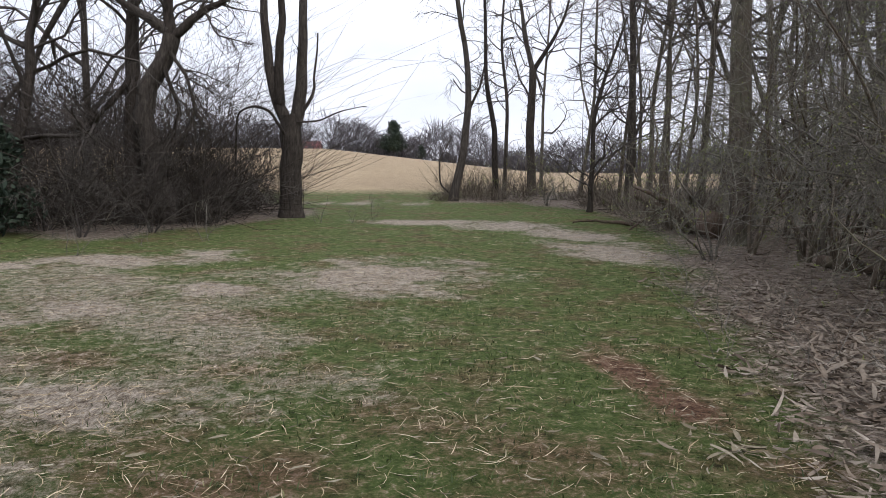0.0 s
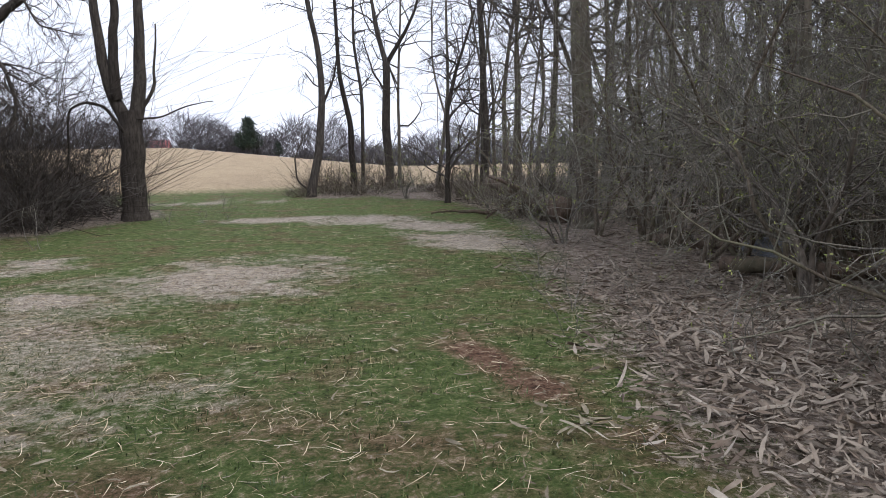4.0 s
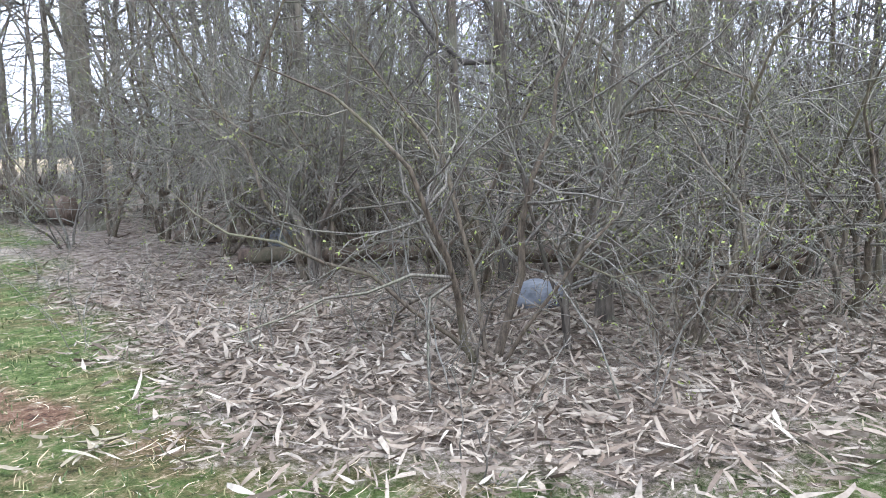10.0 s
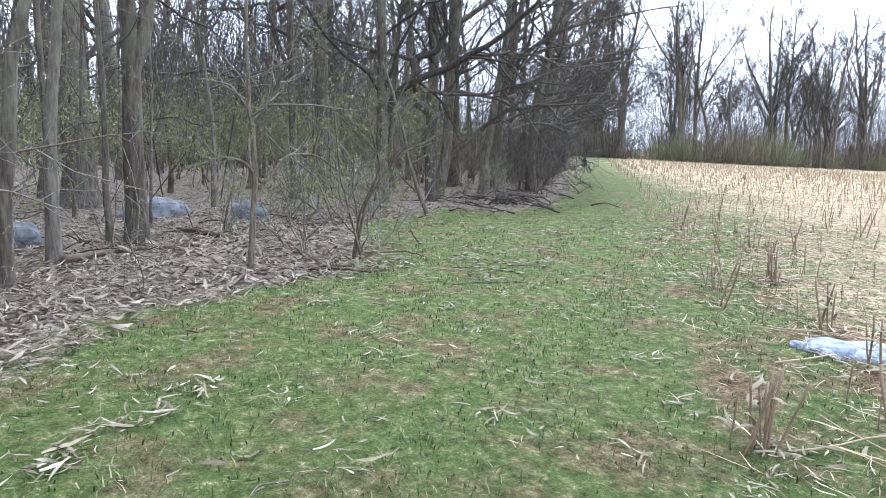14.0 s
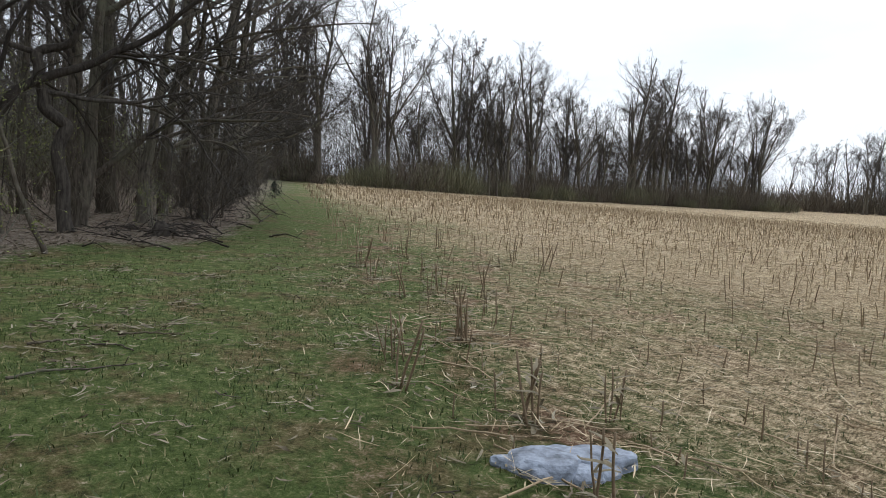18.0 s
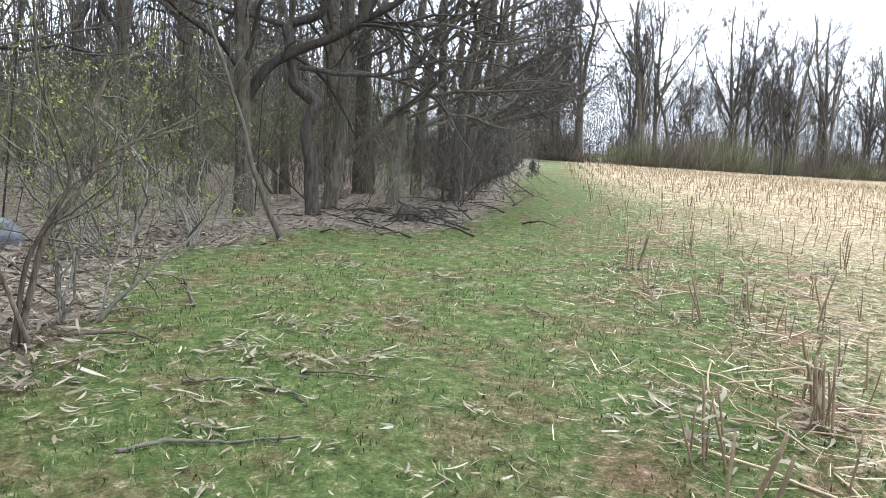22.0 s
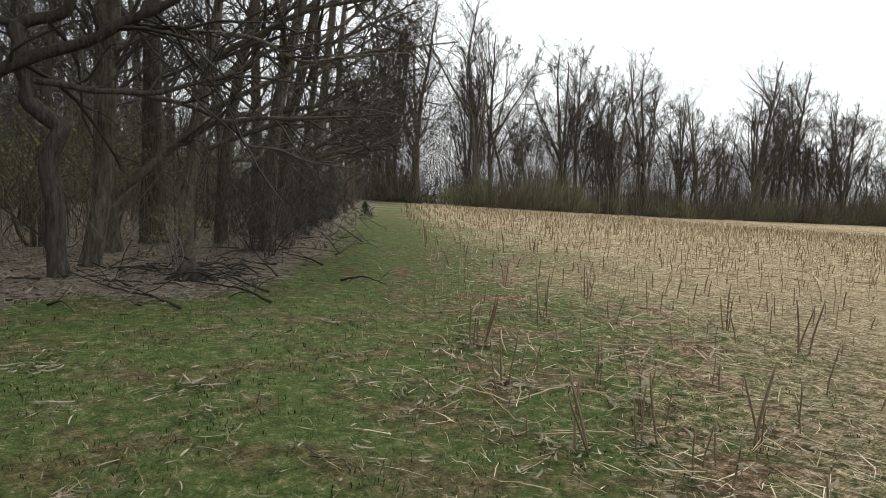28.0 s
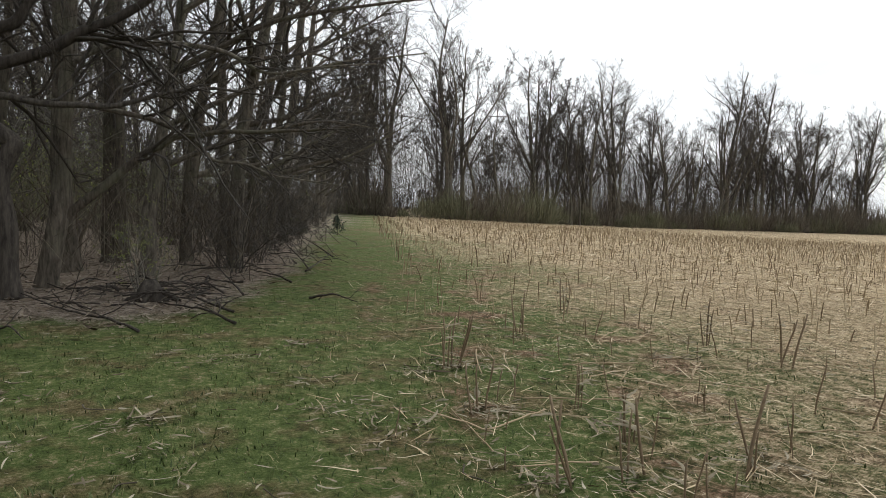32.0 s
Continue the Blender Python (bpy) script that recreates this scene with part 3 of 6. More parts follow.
# by the gap to the north field
own_tree(1, "three-stemmed dark tree beside the gap", [([(-4.05, 19.4, 0.2), (-4.02, 19.4, 1.6), (-4.05, 19.4, 2.9)], 0.30, 0.27)],
         [([(-4.1, 19.4, 2.6), (-4.45, 19.4, 3.5), (-4.68, 19.4, 4.6), (-4.72, 19.4, 6.2), (-4.8, 19.5, 10)], 0.17, 0.06),
          ([(-4.3, 19.35, 3.2), (-4.35, 19.3, 4.2), (-4.22, 19.3, 5.2), (-4.2, 19.3, 7), (-4.1, 19.3, 9.5)], 0.14, 0.05),
          ([(-3.98, 19.4, 2.6), (-3.75, 19.4, 3.5), (-3.72, 19.4, 4.6), (-3.7, 19.4, 6.4), (-3.55, 19.4, 10)], 0.19, 0.06),
          ([(-3.8, 19.4, 2.9), (-3.45, 19.4, 3.4), (-3.4, 19.4, 3.9), (-3.32, 19.4, 5.0)], 0.055, 0.02),
          ([(-4.1, 19.2, 2.3), (-4.5, 19.0, 3.0), (-4.9, 18.9, 3.1), (-5.3, 18.9, 2.9), (-5.35, 18.9, 2.2), (-5.4, 18.9, 0.4)], 0.04, 0.022),
          ([(-3.85, 19.2, 2.7), (-3.2, 19.0, 2.75), (-2.6, 18.9, 3.0), (-2.0, 18.8, 3.1)], 0.03, 0.008)],
         [(2, 0.16, 0.9, 8, 0.3, 0.02, 0.3), (4, 0.45, 0.75, 4, 0.2, 0.0, 0.15), (3, 0.5, 0.75, 3, 0.2, 0.0, 0.2)], M_BARK_DARK, stem_plan=[(0, 0.1, 1, 2, 0, 0, 0.5)])
own_tree(2, "straight dark tree behind tangled brush", [([(-7.45, 17.6, 0.2), (-7.44, 17.6, 2.1), (-7.36, 17.6, 4.1), (-7.3, 17.6, 6), (-7.4, 17.7, 11)], 0.24, 0.08)],
         [([(-7.4, 17.5, 3.6), (-7.9, 17.2, 2.9), (-8.3, 17.0, 2.4), (-9.0, 17.0, 2.3), (-9.8, 17.0, 2.1)], 0.07, 0.03), ([(-7.4, 17.5, 5.0), (-6.6, 17.2, 6.0), (-5.6, 17.0, 6.6)], 0.07, 0.02)], VINE_PLAN, M_BARK_DARK, stem_plan=TOP_PLAN)
own_tree(3, "twisted dark tree with heavy spreading limbs and vines", [([(-6.5, 17.2, 0.1), (-6.62, 17.2, 0.8), (-6.81, 17.2, 1.8), (-7.0, 17.2, 2.8), (-6.89, 17.2, 3.4), (-6.53, 17.2, 3.95), (-6.3, 17.2, 4.55)], 0.26, 0.19)],
         [([(-6.3, 17.2, 4.5), (-5.89, 17.2, 4.8), (-5.5, 17.2, 5.08), (-4.97, 17.2, 5.4), (-4.4, 17.1, 6.2)], 0.12, 0.04), ([(-6.35, 17.2, 4.6), (-6.73, 17.2, 4.92), (-7.11, 17.2, 5.06), (-7.62, 17.2, 5.4), (-8.5, 17.1, 6.2)], 0.15, 0.04),
          ([(-6.3, 17.2, 4.5), (-6.38, 17.2, 5.3), (-6.2, 17.2, 6.6), (-6.3, 17.2, 9)], 0.14, 0.04), ([(-6.35, 17.1, 4.2), (-5.96, 17.1, 3.6), (-5.75, 17.1, 2.9), (-5.99, 17.1, 2.3), (-6.37, 17.1, 1.6)], 0.045, 0.025),
          ([(-6.5, 17.1, 3.9), (-6.15, 17.1, 2.85), (-6.35, 17.1, 2.1), (-6.47, 17.1, 1.1)], 0.05, 0.03), ([(-5.5, 17.1, 5.05), (-5.2, 17.0, 4.5), (-4.8, 17.0, 4.4), (-4.4, 17.0, 4.3)], 0.025, 0.008)],
         VINE_PLAN, M_BARK_DARK, stem_plan=[(2, 0.2, 0.9, 5, 0.2, 0.0, 0.4), (4, 0.45, 0.75, 4, 0.2, 0.0, 0.15)])
own_tree(31, "dark vine-hung tree among the brush", [([(-9.9, 16.4, 0.2), (-9.5, 16.5, 2.2), (-9.15, 16.5, 3.6), (-9.2, 16.5, 4.5), (-8.8, 16.6, 6), (-8.9, 16.6, 9)], 0.15, 0.05)],
         [([(-8.5, 17.0, 5.4), (-9.2, 17.0, 4.25), (-9.6, 17.0, 3.5), (-10.3, 17.0, 2.7), (-11.2, 16.8, 2.2)], 0.07, 0.03)], VINE_PLAN, M_BARK_DARK)
own_tree(4, "slender crooked tree hung with vines", [([(0.3, 26.8, 0.4), (0.7, 26.8, 2.4), (0.85, 26.8, 4.2), (0.65, 26.8, 6.2), (0.3, 26.8, 8.4), (0.1, 26.8, 11)], 0.16, 0.05)],
         [([(0.35, 26.8, 0.5), (-0.15, 26.7, 1.0), (-0.2, 26.7, 1.8), (0.2, 26.7, 2.6)], 0.04, 0.02), ([(0.8, 26.8, 3.6), (1.3, 26.8, 4.6), (1.5, 26.8, 6)], 0.06, 0.02)],
         [(26, 0.20, 0.9, 6, 0.30, -0.14, 0.28), (7, 0.55, 0.7, 5, 0.28, -0.12, 0.15), (4, 0.5, 0.7, 3, 0.2, -0.10, 0.2)], M_BARK_DARK)
own_tree(5, "slender tree at the hedge end", [([(1.95, 28.0, 0.4), (1.9, 28, 3), (1.55, 28, 5), (1.4, 28, 8.5)], 0.13, 0.05), ([(2.3, 28.3, 0.4), (2.35, 28.3, 4), (2.1, 28.3, 6.5), (2.3, 28.3, 10)], 0.08, 0.03)], [], [(22, 0.20, 0.9, 6, 0.28, -0.08, 0.2), (7, 0.5, 0.75, 4, 0.25, -0.06, 0.15), (4, 0.5, 0.7, 3, 0.2, -0.05, 0.2)], M_BARK_DARK)
own_tree(6, "tall forked tree at the hedge end", [([(3.6, 30.3, 0.4), (3.5, 30.3, 3), (3.55, 30.3, 5.6)], 0.19, 0.15)],
         [([(3.55, 30.3, 5.5), (3.2, 30.3, 6.8), (2.9, 30.3, 8.6), (2.5, 30.3, 12)], 0.11, 0.03), ([(3.55, 30.3, 5.5), (4.2, 30.3, 6.5), (4.8, 30.3, 7.6), (5.2, 30.3, 10)], 0.10, 0.03), ([(3.5, 30.3, 4.4), (3.0, 30.2, 5.2), (2.6, 30.2, 6.6)], 0.05, 0.02)],
         LIMB_PLAN, M_BARK_DARK, stem_plan=[(9, 0.26, 0.95, 6, 0.26, -0.02, 0.25), (6, 0.5, 0.8, 4, 0.24, -0.03, 0.15), (4, 0.5, 0.7, 3, 0.2, 0, 0.2)])
own_tree(7, "big straight grey tree at the bend of the track", [([(5.65, 14.1, 0.1), (5.6, 14.1, 3), (5.55, 14.1, 6), (5.5, 14.2, 13)], 0.24, 0.12)],
         [([(5.55, 14.1, 5.2), (6.4, 14.0, 6.2), (7.4, 13.8, 6.6)], 0.07, 0.02), ([(5.55, 14.1, 6.2), (4.8, 13.8, 7.2), (3.8, 13.4, 7.6)], 0.07, 0.02)], LIMB_PLAN, stem_plan=TOP_PLAN)
own_tree(32, "slim tree with a drooping twiggy head", [([(4.35, 22, 0.3), (4.37, 22, 1.1), (4.42, 22, 3.2), (4.8, 22, 4.5), (5.3, 22, 6)], 0.09, 0.03)], [([(4.75, 22, 4.4), (4.2, 21.8, 4.7), (3.5, 21.7, 4.4)], 0.035, 0.008), ([(4.5, 22, 3.6), (5.1, 21.9, 4.0), (5.6, 21.9, 4.0)], 0.03, 0.008)], VINE_PLAN, M_BARK_DARK)
own_tree(33, "straight dark tree with short side branches", [([(6.0, 24, 0.3), (6.02, 24, 3.7), (5.94, 24, 7), (6.0, 24, 12)], 0.15, 0.05)], [], [(20, 0.22, 1.1, 5, 0.2, 0.03, 0.15), (6, 0.45, 0.8, 4, 0.2, 0.02, 0.15), (4, 0.5, 0.75, 3, 0.2, 0.0, 0.2)], M_BARK_DARK)
# in the wood, seen across the leaf litter
own_tree(34, "arching shrub stem leaning over leaf litter", [([(4.9, 6.36, 0), (4.9, 6.46, 0.4), (4.9, 6.67, 0.81), (4.85, 7.2, 1.2), (4.8, 7.75, 1.6), (4.7, 8.7, 2.0)], 0.055, 0.018), ([(4.92, 6.34, 0), (4.9, 6.3, 0.55), (4.9, 6.0, 1.1), (4.8, 5.7, 1.6), (4.8, 5.5, 2.6)], 0.035, 0.012)], [],
         [(15, 0.45, 0.85, 6, 0.26, 0.02, 0.22), (7, 0.5, 0.85, 4, 0.26, 0.01, 0.12), (4, 0.5, 0.8, 3, 0.22, 0, 0.2)], M_BARK, M_SHRUB, buds=0.2)
own_tree(35, "grey trunk of a young tree in the thicket", [([(5.52, 3.23, 0), (5.5, 3.23, 0.7), (5.48, 3.18, 1.2), (5.5, 3.1, 2.4), (5.6, 3.2, 6)], 0.075, 0.03)], [], [(16, 0.34, 1.0, 6, 0.26, 0.01, 0.22), (7, 0.5, 0.85, 4, 0.26, 0.01, 0.12), (4, 0.5, 0.8, 3, 0.22, 0, 0.2)], M_BARK, M_SHRUB, buds=0.15)
own_tree(36, "thin forked shrub stem in the thicket", [([(4.55, 2.95, 0), (4.54, 2.97, 0.4), (4.55, 2.9, 0.62), (4.6, 2.75, 1.0), (4.6, 2.6, 1.8)], 0.030, 0.010), ([(4.54, 2.96, 0.3), (4.5, 3.1, 0.6), (4.4, 3.2, 1.1), (4.3, 3.3, 2.0)], 0.02, 0.008)], [],
         [(9, 0.5, 0.95, 6, 0.28, 0.01, 0.25), (6, 0.5, 0.85, 4, 0.26, 0.01, 0.12), (4, 0.5, 0.8, 3, 0.22, 0, 0.2)], M_BARK, M_SHRUB, buds=0.15)
own_tree(8, "stout grey tree with a spreading foot", [([(9.5, 1.8, 0.0), (9.75, 1.75, 0.5), (9.85, 1.7, 1.5), (9.9, 1.7, 5), (9.8, 1.8, 13)], 0.36, 0.16), ([(9.25, 1.75, 0.02), (9.5, 1.78, 0.18), (9.75, 1.75, 0.6)], 0.13, 0.20)], [], TOP_PLAN, stem_plan=TOP_PLAN)
own_tree(9, "slim tree with one long level limb", [([(8.51, 0.64, 0.0), (8.51, 0.60, 0.93), (8.52, 0.51, 2.14), (8.54, 0.32, 2.74), (8.54, 0.34, 3.4), (8.6, 0.2, 6.5)], 0.075, 0.03)],
         [([(8.54, 0.32, 2.7), (8.66, -0.03, 2.82), (8.77, -0.45, 2.95), (8.83, -1.12, 2.99), (8.85, -1.71, 3.27), (8.77, -2.52, 3.24), (8.61, -3.34, 3.14)], 0.045, 0.012)], LIMB_PLAN, buds=0.25, stem_plan=TOP_PLAN)
own_tree(10, "forked grey tree in leaf litter", [([(11.6, -0.46, 0.0), (11.6, -0.42, 2), (11.6, -0.4, 4), (11.5, -0.2, 12)], 0.145, 0.07)],
         [([(11.6, -0.42, 2.2), (11.6, -0.8, 3.6), (11.7, -1.0, 5), (11.8, -1.2, 10)], 0.11, 0.05)], TOP_PLAN, stem_plan=TOP_PLAN)
own_tree(11, "thin grey tree in leaf litter", [([(10.1, 0.4, 0.0), (10.1, 0.35, 2), (10.0, 0.1, 4), (10.1, 0.0, 9)], 0.08, 0.03)], [], TOP_PLAN, buds=0.1)
own_tree(12, "crooked small tree at the edge of the litter", [([(9.35, -1.62, 0), (9.37, -1.68, 0.84), (9.36, -1.66, 1.6), (9.34, -1.61, 1.93), (9.34, -1.6, 3.2)], 0.038, 0.016)],
         [([(9.39, -1.73, 0.88), (9.53, -2.05, 1.25), (9.64, -2.39, 1.28), (9.72, -2.74, 1.07)], 0.022, 0.008), ([(9.41, -1.76, 0.95), (9.31, -1.56, 1.19), (9.18, -1.31, 1.23), (9.1, -0.9, 1.1)], 0.02, 0.006),
          ([(9.38, -1.69, 1.6), (9.46, -1.88, 1.91), (9.54, -2.08, 2.29), (9.6, -2.3, 3.0)], 0.022, 0.007), ([(9.64, -2.39, 1.28), (9.67, -2.53, 1.76), (9.73, -2.81, 2.14)], 0.014, 0.005)],
         [(13, 0.5, 0.9, 6, 0.24, 0.02, 0.2), (6, 0.5, 0.75, 4, 0.22, 0.01, 0.15), (3, 0.5, 0.7, 3, 0.2, 0, 0.2)], M_STEM, M_SHRUB, buds=0.35)
own_tree(13, "leaning many-stemmed small tree with green buds", [([(9.76, -2.93, 0), (9.79, -3.1, 0.72), (9.82, -3.46, 1.24), (9.81, -4.02, 1.53)], 0.024, 0.008),
         ([(9.72, -2.9, 0), (9.75, -3.0, 0.6), (9.81, -3.28, 1.09), (9.79, -3.09, 1.7), (9.79, -3.08, 2.6)], 0.018, 0.007), ([(9.7, -3.0, 0), (9.68, -2.9, 0.4), (9.6, -2.7, 1.0), (9.5, -2.6, 1.9)], 0.018, 0.007)],
         [([(9.82, -3.42, 1.2), (9.82, -3.41, 1.56), (9.82, -3.51, 1.84), (9.82, -3.76, 1.95)], 0.018, 0.006)],
         [(12, 0.45, 0.9, 6, 0.24, 0.02, 0.25), (6, 0.5, 0.75, 4, 0.22, 0.01, 0.15), (3, 0.5, 0.7, 3, 0.2, 0, 0.2)], M_STEM, M_SHRUB, buds=0.4)
own_tree(14, "dead grey sapling leaning out over the grass", [([(14.4, -5.72, 0), (14.35, -5.3, 0.97), (14.3, -5.12, 1.72), (14.25, -4.68, 2.9)], 0.042, 0.02)], [],
         [(9, 0.34, 0.9, 5, 0.2, 0.02, 0.45), (6, 0.5, 0.8, 3, 0.2, 0, 0.2), (4, 0.5, 0.7, 2, 0.2, 0, 0.2)], M_BARK, M_TWIG, buds=1.0)
own_tree(15, "crooked dark tree with heavy limbs over the track", [([(17.42, -6.98, 0.03), (17.43, -6.93, 0.94), (17.46, -6.81, 1.65), (17.41, -7.01, 2.07), (17.48, -6.69, 2.32), (17.5, -6.58, 2.66), (17.51, -6.52, 3.06), (17.52, -6.5, 3.36)], 0.13, 0.10)],
         [([(17.52, -6.5, 3.36), (17.65, -5.62, 3.52), (17.7, -4.92, 3.64), (17.7, -3.9, 4.0)], 0.06, 0.02), ([(17.52, -6.5, 3.36), (17.41, -7.02, 3.57), (17.35, -7.25, 4.06), (17.38, -7.13, 4.66), (17.35, -7.27, 5.6), (17.2, -7.5, 8)], 0.085, 0.03),
          ([(17.48, -6.67, 2.67), (17.24, -7.3, 2.61), (16.91, -8.03, 2.59), (16.58, -8.63, 2.82), (16.23, -9.19, 2.91), (15.68, -10.0, 2.79)], 0.055, 0.012),
          ([(17.64, -5.69, 1.95), (17.46, -6.25, 2.77), (17.1, -7.4, 3.34), (16.76, -8.17, 3.78), (16.4, -8.8, 4.44), (16.0, -9.4, 5.2)], 0.10, 0.03)],
         DENSE_PLAN, M_BARK_DARK, stem_plan=[(3, 0.3, 0.9, 5, 0.2, 0.02, 0.3), (5, 0.45, 0.75, 4, 0.2, 0, 0.15), (3, 0.5, 0.7, 3, 0.2, 0, 0.2)])
own_tree(16, "grey tree with low limbs sweeping over the track", [([(18.6, -7.6, 0.0), (18.5, -7.75, 1.0), (18.4, -7.8, 2.4), (18.35, -7.85, 3.4), (18.2, -7.9, 5), (18.0, -8.0, 10)], 0.16, 0.07)],
         [([(18.45, -7.8, 1.1), (17.94, -8.72, 2.05), (17.65, -9.2, 2.36), (17.29, -9.75, 2.47), (16.7, -10.64, 2.49), (16.17, -11.29, 2.59)], 0.07, 0.012),
          ([(18.4, -7.8, 2.8), (18.01, -8.82, 2.64), (17.75, -9.46, 2.33), (17.63, -9.73, 2.01), (17.47, -10.07, 2.03), (17.2, -10.57, 1.81), (16.64, -11.49, 1.68)], 0.05, 0.008),
          ([(18.35, -7.85, 3.3), (18.11, -8.23, 3.61), (17.71, -9.03, 3.72), (17.33, -9.67, 3.67), (16.95, -10.21, 3.29), (16.44, -10.89, 3.46), (15.9, -11.5, 3.52)], 0.06, 0.01),
          ([(18.3, -7.9, 4.4), (17.6, -8.9, 5.2), (16.9, -10.0, 5.6), (16.0, -11.2, 5.9)], 0.07, 0.012), ([(18.2, -8.0, 5.6), (18.6, -9.4, 6.6), (18.4, -11.0, 7.2)], 0.07, 0.015)],
         DENSE_PLAN, M_BARK, stem_plan=TOP_PLAN)
own_tree(17, "grey tree whose twiggy limbs hang over the grass", [([(19.6, -9.3, 0.0), (19.5, -9.4, 1.5), (19.4, -9.6, 3.0), (19.2, -9.8, 5), (19.3, -9.9, 9)], 0.14, 0.05)],
         [([(19.5, -9.4, 1.9), (18.9, -10.8, 2.6), (18.3, -12.0, 2.9), (17.8, -12.9, 2.8)], 0.055, 0.010), ([(19.45, -9.5, 2.6), (18.8, -11.0, 3.5), (18.1, -12.3, 4.0), (17.3, -13.6, 4.2)], 0.06, 0.010),
          ([(19.3, -9.7, 3.6), (18.6, -11.2, 4.6), (17.8, -12.6, 5.0), (16.9, -14.0, 5.2)], 0.06, 0.010), ([(19.2, -9.8, 4.6), (18.6, -11.4, 5.8), (17.8, -12.8, 6.5), (17.0, -14.2, 7.0)], 0.06, 0.010),
          ([(19.3, -9.7, 3.2), (20.2, -11.4, 4.2), (20.6, -13.2, 4.6), (20.8, -14.6, 4.4)], 0.055, 0.010), ([(19.2, -9.8, 5.2), (20.0, -11.4, 6.4), (20.4, -13.0, 7.0), (20.3, -14.4, 7.4)], 0.055, 0.010)],
         DENSE_PLAN, M_BARK, stem_plan=TOP_PLAN)
own_tree(18, "bare tree with branches over the end of the grass", [([(26.8, -15.2, 0.0), (26.7, -15.3, 2), (26.5, -15.5, 5), (26.6, -15.6, 10)], 0.15, 0.05)],
         [([(26.7, -15.3, 2.2), (26.0, -16.8, 3.2), (25.2, -18.2, 3.6)], 0.05, 0.010), ([(26.6, -15.4, 3.4), (26.0, -17.2, 4.6), (25.4, -18.8, 5.2)], 0.055, 0.010), ([(26.5, -15.5, 4.8), (26.4, -17.4, 6.2), (26.2, -19.2, 7.0)], 0.055, 0.010)],
         DENSE_PLAN, M_BARK, stem_plan=TOP_PLAN)
for n, (x, y, r, h) in enumerate([(17.5, -5.75, 0.18, 13), (21.0, -8.4, 0.24, 15), (22.6, -9.7, 0.30, 16), (22.2, -5.4, 0.34, 17), (17.5, 0.6, 0.38, 17), (24.0, -0.4, 0.28, 16), (18.8, -3.95, 0.12, 12),
                                  (11.7, -0.1, 0.05, 6), (12.0, 0.6, 0.06, 8), (6.4, 5.7, 0.07, 8), (7.6, 8.6, 0.10, 9), (24.8, -13.0, 0.20, 13), (28.5, -15.5, 0.16, 12), (8.6, 12.0, 0.16, 13)]):
    own_tree(40 + n, "straight bare grey tree standing in the wood", [([(x, y, 0.0), (x + 0.05, y, 1.0), (x + 0.03 * n - 0.2, y + 0.1, 5), (x + 0.2 - 0.03 * n, y, h)], r, r * 0.35)], [], TOP_PLAN)


# ---- the wood ----
KEEP_CLEAR = [(9.6, 1.8, 1.6), (8.5, 0.6, 1.2), (11.6, -0.4, 1.3), (17.5, -6.8, 1.5), (18.5, -7.7, 1.3), (5.6, 14.1, 1.5), (14.4, -5.7, 1.5), (5.5, 3.9, 0.8), (21, -8.4, 1.2), (22.4, -9.6, 1.2), (22.2, -5.4, 1.4), (17.5, 0.6, 1.4)]


def put_trees(kinds, spots, group, label="", low=0.8, high=1.2, seed=1):
    """The first spot of each kind takes the original, the others copies."""
    r = np.random.default_rng(seed)
    used = set()
    for n, (x, y) in enumerate(spots):
        which = n if n < len(kinds) else int(r.integers(len(kinds)))
        size = r.uniform(low, high)
        m = Matrix.Translation((x, y, z_at(x, y))) @ Matrix.Rotation(r.uniform(0, 6.28), 4, "Z")
        src = kinds[which]
        if which in used:
            keep = src.scale.copy()
            src.scale = (size,) * 3
            ob = copy_thing(src, m)
            src.scale = keep
        else:
            used.add(which)
            src.matrix_basis = m @ Matrix.Diagonal((size, size, size, 1))
            ob = src
        tagged(ob, label, group=group)


wood_kinds = [tree_kind(100 + i, h, r, DEEP_PLAN, sides=(7, 4, 3, 2), lean=0.06, fork=i % 2, least=0.0022) for i, (h, r) in
              enumerate([(13, 0.09), (14, 0.12), (10, 0.055), (12, 0.08), (8, 0.045), (15, 0.17), (7, 0.04), (12, 0.10)])]
near_spots = scatter_in(WOOD, 62, 2.6, 12, (3, 40, -26, 30), 1.5, KEEP_CLEAR, 3) + scatter_in(WOOD, 34, 0.8, 12, (3.5, 18, 11, 36), 1.2, KEEP_CLEAR, 4)
put_trees(wood_kinds, near_spots, "trees of the wood", "bare grey-barked tree standing in leaf litter", 0.75, 1.1, 5)
deep_kinds = [tree_kind(140 + i, h, r, DEEP_PLAN, sides=(6, 3, 2, 2), lean=0.05, fork=i % 2, least=0.004) for i, (h, r) in
              enumerate([(16, 0.19), (18, 0.27), (14, 0.13), (17, 0.22), (12, 0.09), (16, 0.16)])]
deep_spots = scatter_in(WOOD, 95, 8, 34, (4, 75, -48, 55), 2.2, (), 7)
put_trees(deep_kinds, deep_spots, "trees deep in the wood", "slender bare tree deep in the wood", 0.8, 1.2, 9)
left_kinds = [tree_kind(170 + i, h, r, DEEP_PLAN, M_BARK_DARK, M_TWIG, sides=(7, 4, 3, 2), lean=0.10, least=0.003) for i, (h, r) in enumerate([(12, 0.12), (9, 0.07), (13, 0.15)])]
left_spots = scatter_in(LEFT_WOOD, 18, 2.5, 16, (-40, -5, 4, 34), 1.7, ((-7.4, 17.2, 1.4),), 13)
put_trees(left_kinds, left_spots, "trees by the gap", "dark bare tree among brush beside the gap", 0.8, 1.1, 4)

